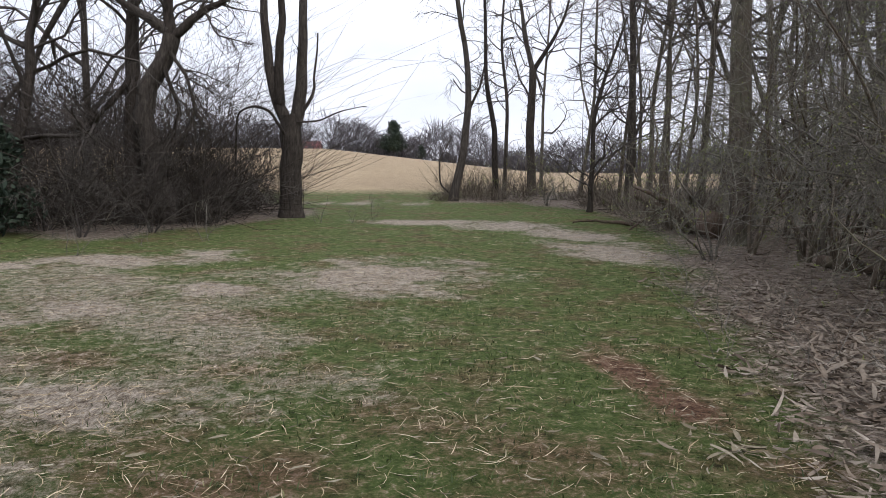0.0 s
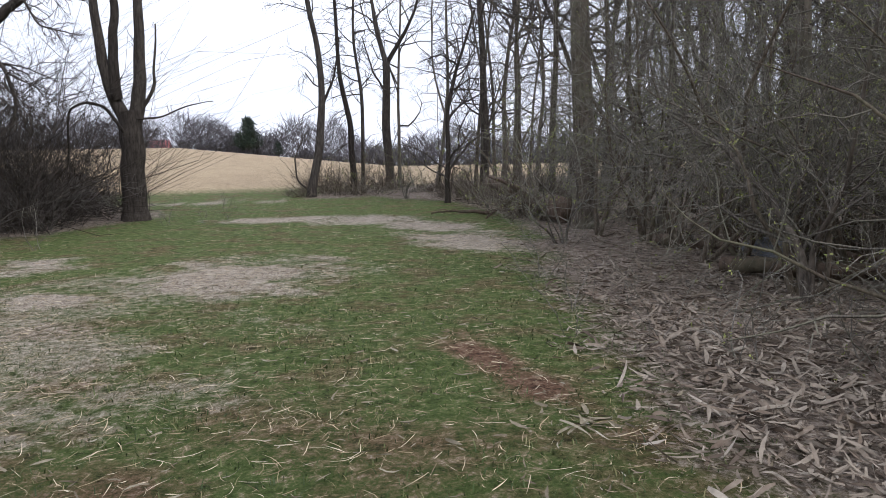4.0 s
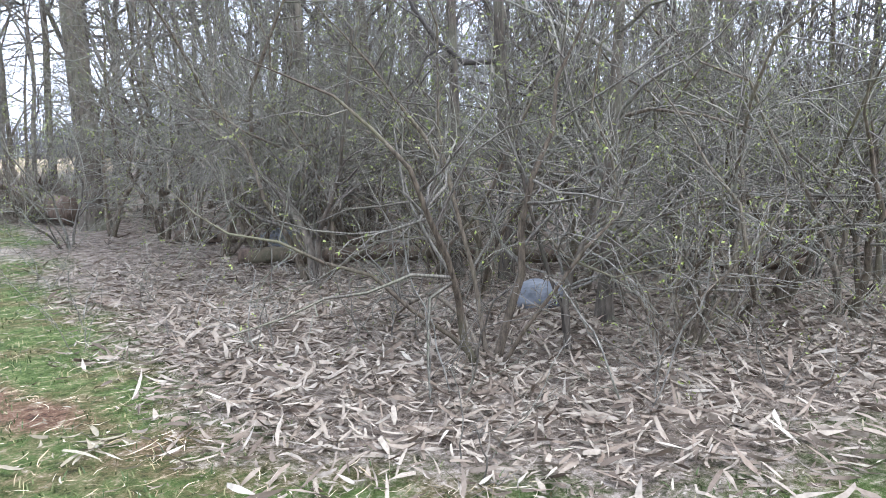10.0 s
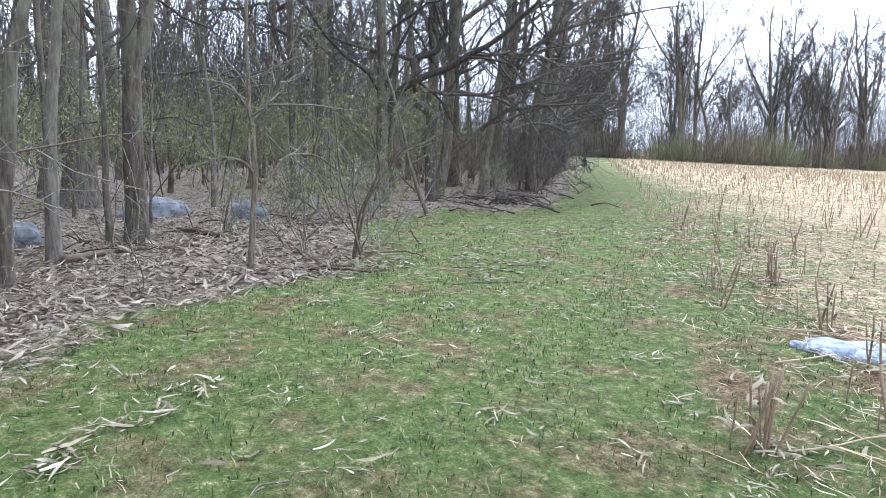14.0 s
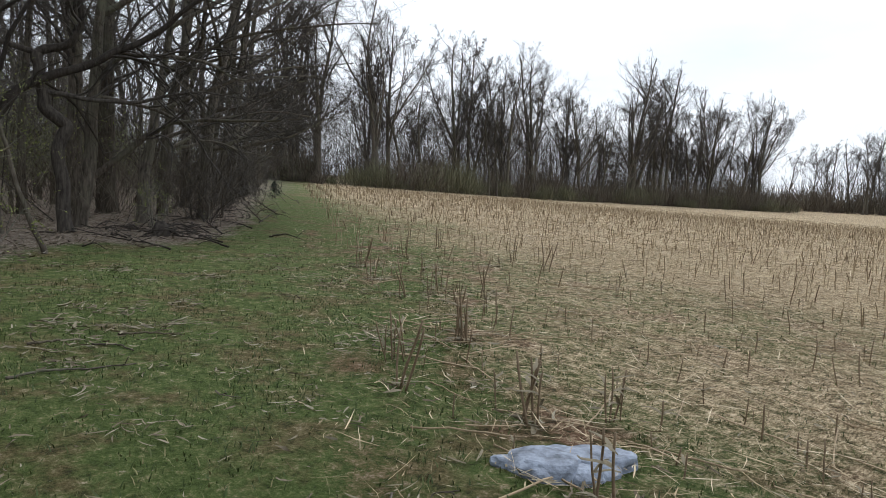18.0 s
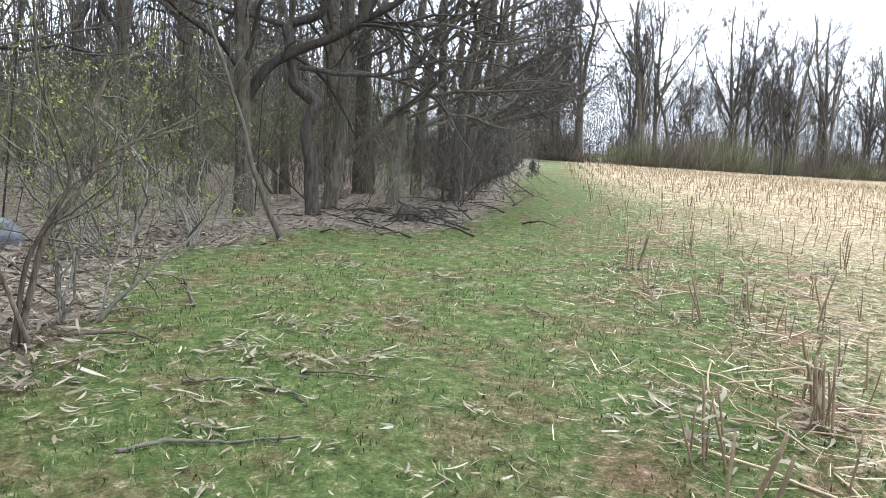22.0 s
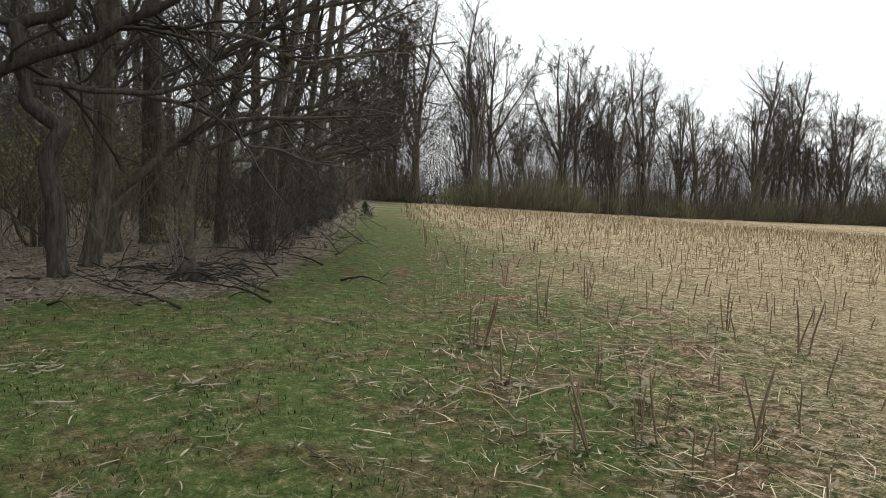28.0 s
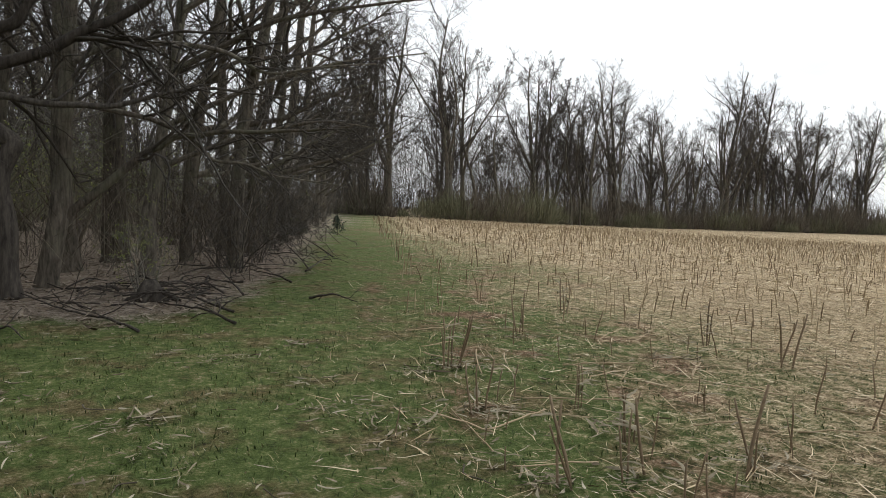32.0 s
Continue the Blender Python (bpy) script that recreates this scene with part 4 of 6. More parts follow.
# ---- far tree lines round the fields ----
LINE = np.array([(72, -47), (60, -44), (56, -50), (57, -60), (60, -80), (57, -112), (50, -142)])
FAR_LINE = np.array([(48, -190), (20, -215), (-20, -220), (-70, -200)])
far_kinds = [tree_kind(200 + i, h, r, FAR_PLAN, M_BARK, M_TWIG, sides=(5, 3, 2, 2), lean=0.06, fork=1 + i % 2, wobble=0.07, least=0.011) for i, (h, r) in
             enumerate([(17, 0.26), (19, 0.32), (15, 0.22), (18, 0.26), (16, 0.28), (13, 0.20)])]


def along(line, k):
    seg = np.linalg.norm(np.diff(line, axis=0), axis=1)
    at = np.concatenate([[0], np.cumsum(seg)])
    return np.array([np.interp(k * at[-1], at, line[:, 0]), np.interp(k * at[-1], at, line[:, 1])])


r_line = np.random.default_rng(21)
far_spots = [tuple(along(LINE, r_line.random()) + r_line.normal(0, 1, 2) * (1, 2) + np.array((abs(r_line.normal(0, 9)), 0))) for _ in range(100)]
put_trees(far_kinds, far_spots, "far tree line", "tall bare tree in the line beyond the field", 0.55, 1.15, 6)
BACK_LINE = np.array([(66, -158), (36, -196), (4, -198), (-30, -188)])
back_spots = [tuple(along(BACK_LINE, r_line.random()) + r_line.normal(0, 4, 2)) for _ in range(44)]
back_brush = [along(BACK_LINE, v) + r_line.normal(0, 5, 2) for v in r_line.random(110)]
put_trees([copy_thing(t, Matrix.Identity(4)) for t in far_kinds[:3]], back_spots, "woods behind the far field", "bare grey-brown tree at the back of the far field", 0.6, 1.0, 8)

def ribbons(p0, p1, width, mat, name, rng, bend=0.06):
    """Many thin stems or twigs as one mesh, each from p0 by a bent middle to p1."""
    n = len(p0)
    mid = (p0 + p1) / 2 + rng.normal(0, bend, (n, 3)) * np.linalg.norm(p1 - p0, axis=1)[:, None]
    side = rng.normal(0, 1, (n, 3))
    way = p1 - p0
    side -= way * ((side * way).sum(1) / ((way * way).sum(1) + 1e-9))[:, None]
    side *= (width / (np.linalg.norm(side, axis=1) + 1e-9))[:, None]
    vs = np.stack([p0 + side, p0 - side, mid + side * 0.7, mid - side * 0.7, p1 + side * 0.3, p1 - side * 0.3], 1)
    b = (np.arange(n) * 6)[:, None]
    return make_mesh(name, vs.reshape(-1, 3), np.concatenate([b + np.array([0, 1, 3, 2]), b + np.array([2, 3, 5, 4])]), (), mat)


def thicket(name, x, y, tall, width, mat, label, seed, spread=0.35, low=0.0, base=0.0):
    """A haze of twigs standing at the given places."""
    rng = np.random.default_rng(seed)
    n = len(x)
    z = land(x, y) + base + low * rng.random(n) ** 1.3
    p0 = np.stack([x, y, z], 1)
    d = rng.normal(0, 1, (n, 3)) * (spread, spread, 0.12) + (0, 0, 1)
    p1 = p0 + d * (tall * rng.uniform(0.35, 1.0, n))[:, None]
    tagged(new(name, ribbons(p0, p1, np.full(n, width) * rng.uniform(0.5, 1.3, n), mat, name, rng)), label, name.replace("_", " "), kind="stuff")


def cloud(poly, count, lo, hi, box, seed):
    r = np.random.default_rng(seed)
    x, y = r.uniform(box[0], box[1], count), r.uniform(box[2], box[3], count)
    d = inside(poly, x, y)
    return x[(d > lo) & (d < hi)], y[(d > lo) & (d < hi)]


x, y = cloud(WOOD, 7000, 22, 75, (10, 140, -70, 100), 51)
thicket("far_stems", x, y, 15.0, 0.075, M_TWIG, "far grey stems closing the depth of the wood", 52, 0.10)
thicket("far_twigs", x, y, 3.5, 0.012, M_TWIG, "far haze of twigs in the depth of the wood", 53, 0.8, 11.0)
x, y = cloud(WOOD, 26000, 6.0, 34, (3, 80, -45, 50), 54)
thicket("undergrowth", x, y, 2.2, 0.005, M_SHRUB, "haze of bare undergrowth between the trees", 55, 0.7, 1.8, 1.25)
x, y = cloud(WOOD, 60000, 5.0, 24, (10, 50, -34, 6), 91)
thicket("olive_undergrowth", x, y, 0.9, 0.006, M_BUSH, "olive-green haze of budding undergrowth between the trees", 92, 0.9, 1.3, 0.65)
x, y = cloud(LEFT_WOOD, 52000, 0.5, 24, (-50, 0, 0, 36), 56)
thicket("tangled_brush", x, y, 2.6, 0.008, M_BARK_DARK, "dark tangled brush and vines beside the gap", 57, 1.2, 3.2)
x, y = cloud(LEFT_WOOD, 60000, 6, 30, (-70, 0, -5, 36), 81)
thicket("gap_backdrop", x, y, 2.5, 0.014, M_TWIG, "grey-brown depth of the wood beside the gap", 82, 0.6, 3.4)


def mounds(name, spots, high, width, mat, label, seed, each=90, mess=0.06):
    """Rounded bushes of fine upright twigs along a line, as one mesh."""
    rng = np.random.default_rng(seed)
    spots = np.asarray(spots)
    size = high * (0.26 + 0.74 * rng.random(len(spots)) ** 1.8) * (0.85 + 0.4 * wave(spots[:, 0], spots[:, 1], 2.6, 0.5))
    at = np.repeat(np.arange(len(spots)), each)
    n = len(at)
    out, a, wide = np.sqrt(rng.random(n)), rng.uniform(0, 6.283, n), size[at] * 0.8
    c = np.stack([spots[at, 0], spots[at, 1], land(spots[at, 0], spots[at, 1])], 1)
    rim = np.stack([np.cos(a) * out * wide, np.sin(a) * out * wide, size[at] * np.sqrt(1.02 - out * out) * rng.uniform(0.8, 1.06, n)], 1)
    tip = c + rim + rng.normal(0, mess, (n, 3)) * size[at][:, None]
    tip[:, 2] = np.maximum(tip[:, 2], c[:, 2] + 0.1)
    p0 = c + rim * (0.75, 0.75, 0.0) + np.stack([np.zeros(n), np.zeros(n), rim[:, 2] * rng.uniform(0.0, 0.7, n)], 1)
    tagged(new(name, ribbons(p0, tip, width * rng.uniform(0.5, 1.4, n), mat, name, rng, 0.09)), label, name.replace("_", " "), kind="stuff")


def line_spots(count, front, depth):
    return [along(LINE, v) + r_line.normal(0, 1.0, 2) + np.array((front + abs(r_line.normal(0, depth)), 0)) for v in r_line.random(count)]


mounds("field_brush", line_spots(120, 0.0, 2.2), 5.6, 0.019, M_BRUSH, "rounded dark brown bushes along the foot of the far trees", 58, 330, 0.10)
mounds("back_brush", back_brush, 9.0, 0.06, M_BRUSH, "brown brush closing the back of the far field", 95, 170, 0.10)
corner = [(r_line.uniform(-16, 11), -104 - r_line.uniform(0, 8)) for _ in range(80)]
mounds("corner_brush", corner, 5.5, 0.022, M_BRUSH, "brown brush at the far corner of the field", 88, 110)
mounds("field_bushes", line_spots(64, -1.4, 1.2), 4.2, 0.017, M_BUSH, "rounded grey-green bushes in front of the far trees", 69, 300, 0.10)
k = r_line.random(2400)
pts = np.array([along(LINE, v) for v in k]) + r_line.normal(0, 1, (2400, 2)) + np.stack([4 + np.abs(r_line.normal(0, 14, 2400)), np.zeros(2400)], 1)
thicket("line_stems", pts[:, 0], pts[:, 1], 11.0, 0.030, M_TWIG, "thin grey saplings filling the far tree line", 61, 0.10)
pts = np.repeat(pts, 28, 0) + r_line.normal(0, 1.8, (67200, 2))
thicket("line_twigs", pts[:, 0], pts[:, 1], 1.8, 0.013, M_TWIG, "haze of fine twigs in the far tree line", 62, 1.0, 9.5)
k = r_line.random(26000)
pts = np.array([along(FAR_LINE, v) for v in k]) + r_line.normal(0, 6, (26000, 2))
hump = 0.8 + 0.35 * wave(pts[:, 0], pts[:, 1], 5.0, 0.4) + 0.25 * wave(pts[:, 0], pts[:, 1], 2.1, 1.0)
thicket("distant_woods", pts[:, 0], pts[:, 1], 2.6, 0.07, M_HAZE, "hazy brown woods of a distant tree line", 59, 0.7, 15.0 * hump)
NORTH = np.array([(-190, 118), (-120, 122), (-60, 124), (-20, 124), (20, 122), (70, 118), (130, 112)])
k = r_line.random(52000)
pts = np.array([along(NORTH, v) for v in k]) + np.stack([r_line.normal(0, 2, 52000), np.abs(r_line.normal(0, 14, 52000))], 1)
pts = pts[np.abs(pts[:, 0] + 22.5) > 1.3]
hump = 0.62 + 0.30 * wave(pts[:, 0], pts[:, 0] * 0, 7.0, 0.4) + 0.2 * wave(pts[:, 0], pts[:, 0] * 0, 2.3, 1.0)
thicket("north_woods", pts[:, 0], pts[:, 1], 2.2, 0.055, M_HAZE, "hazy grey-brown woods beyond the north field", 60, 0.8, np.maximum(1.5, 8.5 * hump))
x, y = cloud(WOOD, 11000, 16, 50, (26, 100, -60, 0), 93)
thicket("deep_stems", x, y, 11.0, 0.045, M_TWIG, "grey stems closing the depth behind the wood edge", 94, 0.14)
x, y = cloud(WOOD, 56000, 5.0, 30, (4, 60, -38, 46), 63)
thicket("wood_twigs", x, y, 1.5, 0.0055, M_TWIG, "fine bare twigs filling the wood between the trees", 64, 1.1, 11.0)
x, y = cloud(WOOD, 2200, 3.0, 24, (3, 60, -38, 46), 65)
thicket("saplings", x, y, 7.5, 0.014, M_TWIG, "thin bare saplings crowding the wood", 66, 0.22)
x, y = cloud(LEFT_WOOD, 700, 2.4, 16, (-40, -2, 4, 34), 67)
thicket("gap_saplings", x, y, 7.0, 0.02, M_BARK_DARK, "thin dark saplings and vines beside the gap", 68, 0.12)

# twigs and brush along the edge of the wood beside the strip
x, y = cloud(WOOD, 7000, 0.8, 8.0, (17, 36, -24, -2), 71)
thicket("edge_twigs", x, y, 1.3, 0.0045, M_TWIG, "fine bare twigs over the edge of the wood", 72, 1.1, 10.0, 1.2)
x, y = cloud(WOOD, 20000, 0.4, 6.0, (18, 45, -30, -5), 73)
thicket("edge_brush", x, y, 1.7, 0.0048, M_BRUSH, "reddish-brown brush under the edge of the wood", 74, 0.6, 1.0)
x, y = cloud(WOOD, 150000, 3.2, 15, (4, 45, -30, 30), 75)
r_bud = np.random.default_rng(76)
p0 = np.stack([x, y, land(x, y) + r_bud.normal(1.9, 0.55, len(x)).clip(0.5, 4)], 1)
way = r_bud.normal(0, 1, p0.shape)
way *= (r_bud.uniform(0.022, 0.055, len(x)) / np.linalg.norm(way, axis=1))[:, None]
tagged(new("opening_leaves", ribbons(p0, p0 + way, np.full(len(x), 0.014), M_BUD, "opening_leaves", r_bud)), "haze of tiny yellow-green opening leaves in the undergrowth", "young leaves", kind="stuff")


def edge_tree(seed, height, radius):
    """A tree of the wood's edge whose limbs all reach out one way, over the open ground."""
    rng = np.random.default_rng(seed)
    t = thing("tree", 0, 0, 0, "dark edge tree with twiggy limbs over the grass", "tree", "edge trees")
    line = wander(rng, (0, 0, -0.2), (0.05, 0, 1), height, 10, 0.05, 0.08)
    rad = radius * np.linspace(1, 0.25, 11)
    b, crown = Bunch(), Bunch()
    b.tube(line, rad, 9, lumps=0.1, rng=rng)
    part("trunk", b.mesh("trunk", M_BARK, True), t)
    for n in range(9):
        i = 2 + n % 8
        a = rng.normal(0, 0.55)
        pts = wander(rng, line[i], (math.cos(a), math.sin(a), rng.uniform(0.1, 0.7)), rng.uniform(3.6, 6.0), 9, 0.17, 0.0)
        r = np.linspace(min(0.07, rad[i] * 0.6), 0.007, 10)
        b = Bunch()
        b.tube(pts, r, 6)
        part("limb", b.mesh("limb", M_BARK, True), t)
        out = []
        grow(rng, pts, r, 0, [(13, 0.42, 0.85, 5, 0.22, 0.01, 0.15), (7, 0.45, 0.8, 4, 0.22, 0.01, 0.12), (4, 0.5, 0.75, 2, 0.22, 0.0, 0.15)], out)
        for level, p, q in out:
            if level == 1:
                crown.tube(p, q, 3)
            elif level:
                crown.ribbon(p, np.maximum(q, 0.0022))
    tagged(part("crown", crown.mesh("crown", M_TWIG), t, "leafless thin brown twigs"), kind="stuff")
    return t


edge_kinds = [edge_tree(801, 10, 0.16), edge_tree(802, 12, 0.19), edge_tree(803, 9, 0.13)]
for n, (x, y) in enumerate([(20.4, -11.3), (28.2, -16.4), (38.5, -23.6), (23.8, -13.2), (33.0, -19.8), (46, -28.4), (22.2, -11.0)]):
    m = Matrix.Translation((x, y, z_at(x, y))) @ Matrix.Rotation(-2.16 + 0.5 * math.sin(n * 2.4), 4, "Z")
    if n < 3:
        edge_kinds[n].matrix_basis = m
    else:
        copy_thing(edge_kinds[n % 3], m)
spots = [along(NORTH, v) + np.array((0, r_line.uniform(0, 8))) for v in r_line.random(420)]
spots = [p for p in spots if abs(p[0] + 22.5) > 2.6]
mounds("north_hedge", spots, 2.6, 0.05, M_HAZE, "dark hedge along the crest of the north field", 83, 120)
spots = [(r_line.uniform(-0.4, 8), r_line.uniform(26.3, 32)) for _ in range(34)] + [(r_line.uniform(4.6, 7.5), r_line.uniform(15, 25)) for _ in range(40)]
mounds("hedge_brush", spots, 1.5, 0.007, M_BRUSH, "brown leafless brush under the hedge trees", 84, 110, 0.40)
spots = [(x, y) for x, y in zip(r_line.uniform(-16, -5.2, 900), r_line.uniform(11, 24, 900)) if 0.5 < inside(LEFT_WOOD, x, y) < 5][:110]
mounds("gap_brush", spots, 2.5, 0.007, M_BARK_DARK, "dark leafless brush under the trees by the gap", 85, 130, 0.45)
x, y = cloud(WOOD, 5000, 1.2, 9.0, (15.5, 25, -14, -2), 86)
thicket("limb_twigs", x, y, 1.4, 0.005, M_TWIG, "fine bare twigs high over the edge of the wood", 87, 1.2, 8.0, 3.5)


# ---- shrubs ----
def shrub_kind(seed, height, stems, spread, twigs=(9, 5), leaves=0, mat=None, radius=0.016, arch=0.0, label="", least=0.0, thin=False, first=0.12, crook=0.22, bud=0.6, wood=None):
    """A many-stemmed thicket shrub with fine twigs and opening buds."""
    rng = np.random.default_rng(seed)
    plan = [(twigs[0], 0.56, 1.1, 5, 0.30, 0.01, first), (twigs[1], 0.52, 1.0, 4, 0.30, 0.0, 0.10), (3, 0.5, 0.9, 2, 0.25, 0.0, 0.2)]
    stems_made, twig, leaf = [], Bunch(), Bunch()
    for n_stem in range(stems):
        a, k = rng.uniform(0, 6.28), rng.uniform(0.15, 1.0) * spread
        base = (0.12 * math.cos(a) * rng.random(), 0.12 * math.sin(a) * rng.random(), -0.08)
        line = wander(rng, base, (math.cos(a) * k, math.sin(a) * k, 1), height * rng.uniform(0.65, 1.15), 9, crook, 0.03 - arch)
        out = []
        grow(rng, line, np.linspace(radius * rng.uniform(0.6, 1.4), 0.003, 10), 0, plan, out)
        for level, pts, r in out:
            if level == 0:
                b = Bunch()
                b.tube(pts, np.maximum(r, least), 6)
                stems_made.append(b)
            elif level == 3 or thin or (level == 2 and n_stem % 2):
                twig.ribbon(pts, np.maximum(r, least))
            else:
                twig.tube(pts, np.maximum(r, least), 3)
            if level >= 2 and leaves and rng.random() < leaves:
                for p in pts[1:]:
                    for _ in range(2):
                        d, w = rng.normal(0, 1, 3), rng.normal(0, 1, 3)
                        d, w = d / np.linalg.norm(d) * rng.uniform(0.016, 0.042) * bud, w / np.linalg.norm(w) * 0.010 * bud
                        leaf.add([p, p + d * 0.5 + w, p + d, p + d * 0.5 - w], [(0, 1, 2, 3)])
    t = thing("shrub", 0, 0, 0, label or "leafless tangled shrub with grey-brown stems and green buds", "shrub")
    for b in stems_made:
        part("stem", b.mesh("stem", wood or mat or M_SHRUB, True), t)
    tagged(part("crown", twig.mesh("crown", mat or M_SHRUB), t, "tangle of thin leafless twigs"), kind="stuff")
    if leaf.n:
        tagged(part("young_leaves", leaf.mesh("young_leaves", M_BUD), t, "tiny yellow-green opening leaves"), kind="stuff")
    return t


# the thicket that faces the bend of the track
big_shrubs = [shrub_kind(300 + i, h, n, sp, (tw, 6), lf, radius=r, first=fi, crook=0.30, wood=M_STEM, bud=0.72) for i, (h, n, sp, tw, lf, r, fi) in
              enumerate([(3.2, 6, 0.62, 13, 0.16, 0.028, 0.20), (3.7, 5, 0.55, 14, 0.25, 0.032, 0.26), (2.9, 6, 0.75, 13, 0.16, 0.026, 0.22), (4.0, 5, 0.50, 13, 0.22, 0.034, 0.28), (1.9, 17, 0.42, 7, 0.08, 0.015, 0.34)])]
front = [(4.04, 3.24), (5.6, 4.75), (5.3, 6.9), (6.4, 4.1), (5.08, 2.41), (6.3, 5.9), (7.14, 2.42), (6.93, 1.75), (6.7, 7.6), (7.0, 3.3), (7.35, 8.3), (8.2, 3.6), (6.2, 9.4), (5.9, 10.9), (8.4, 6.6), (7.7, 10.6), (9.3, 4.6), (10.3, 3.2), (6.6, 12.4), (8.7, 8.7), (6.21, 2.3), (7.4, 6.9), (8.9, 10.6), (9.6, 7.0), (7.0, 13.6)]
put_trees(big_shrubs, front, "thicket at the bend", "tall leafless tangled shrub with grey-brown stems and green buds", 0.85, 1.12, 18)
understory = [shrub_kind(330 + i, h, n, 0.42, (20, 7), 0.18, M_SHRUB, 0.042, first=0.26, crook=0.20, wood=M_STEM, least=0.0022, bud=0.8) for i, (h, n) in enumerate([(5.2, 3), (6.0, 3), (4.6, 4)])]
under_spots = [(6.6, 10.0), (5.5, 9.4), (6.4, 7.8), (5.4, 12.9), (7.4, 11.8), (5.9, 11.9), (8.6, 13.4), (7.2, 15.4), (9.2, 16.4), (6.6, 18.4), (10.4, 10.2), (8.8, 5.6), (10.6, 6.4), (12.0, 8.6), (9.8, 3.8), (7.6, 8.9), (11.6, 4.2), (12.8, 2.4), (6.5, 21.5), (22.4, -7.4), (24.6, -9.4), (27.5, -12.4)]
put_trees(understory, under_spots, "understory of the wood", "small leafless understory tree with a dense twiggy head", 0.8, 1.15, 25)
edge_shrubs = [shrub_kind(310 + i, h, n, sp, (8, 4), lf, bud=0.85) for i, (h, n, sp, lf) in enumerate([(1.9, 5, 0.6, 0.3), (2.4, 5, 0.5, 0.4), (1.4, 6, 0.7, 0.2)])]
edge_spots = [(13.9, -4.4), (15.3, -4.8), (14.2, -2.9), (10.4, -2.4), (10.35, -3.2), (8.2, 2.4), (11.2, 1.6), (12.6, -1.7), (13.4, -3.6), (16.2, -3.9), (12.9, 1.4), (4.4, 12.0), (5.4, 16.8), (5.0, 19.5), (3.5, 24.5), (2.0, 27.6), (4.4, 28.0), (6.0, 26.0), (16.6, -8.3), (7.0, 17.0), (8.0, 15.0)]
put_trees(edge_shrubs, edge_spots, "shrubs at the edge of the wood", "low leafless shrub with green buds in leaf litter", 0.7, 1.15, 19)
inner_shrubs = [shrub_kind(320 + i, h, n, 0.5, (9, 4), 0.4, least=0.003, thin=True, first=0.32, bud=1.0) for i, (h, n) in enumerate([(2.8, 6), (3.4, 6), (2.2, 7)])]
inner_spots = scatter_in(WOOD, 46, 5.5, 20, (4, 50, -34, 40), 1.8, (), 19)
put_trees(inner_shrubs, inner_spots, "undergrowth of the wood", "bare undergrowth shrub with a haze of green buds", 0.8, 1.3, 20)
dark_shrubs = [shrub_kind(340 + i, 3.2, 7, 0.8, (8, 4), 0, M_TWIG, 0.02, 0.10, "dark leafless bramble with arching stems", 0.004) for i in range(3)]
dark_spots = [(-5.6, 17.6), (-6.2, 15.4), (-7.2, 14.4), (-8.6, 15.6), (-9.8, 15.2), (-8.2, 17.8), (-10.5, 17), (-11.8, 14.4), (-12.5, 17), (-6.4, 19), (-14.0, 14.5)]
put_trees(dark_shrubs, dark_spots, "brush beside the gap", "dark arching bramble beside the gap", 0.6, 1.1, 22)
hedge_shrubs = [shrub_kind(350 + i, 2.5, 9, 0.6, (8, 4), 0.05, M_TWIG, 0.012, 0.02, "low brown bramble", 0.005) for i in range(2)]
hedge_spots = [(24.5, -14.2), (21.2, -12.2), (19.4, -10.9), (27.5, -16.2), (30.5, -18.2), (34, -20.4), (38.5, -22.4), (43, -25.2), (47.5, -28.0), (52, -31.8), (23, -12.4), (26, -14.4), (29, -16.4), (33, -19), (36.5, -21.2), (20.4, -11.0), (58, -36)]
put_trees(hedge_shrubs, hedge_spots, "brush along the wood edge", "reddish-brown bramble along the edge of the wood", 0.6, 1.1, 23)


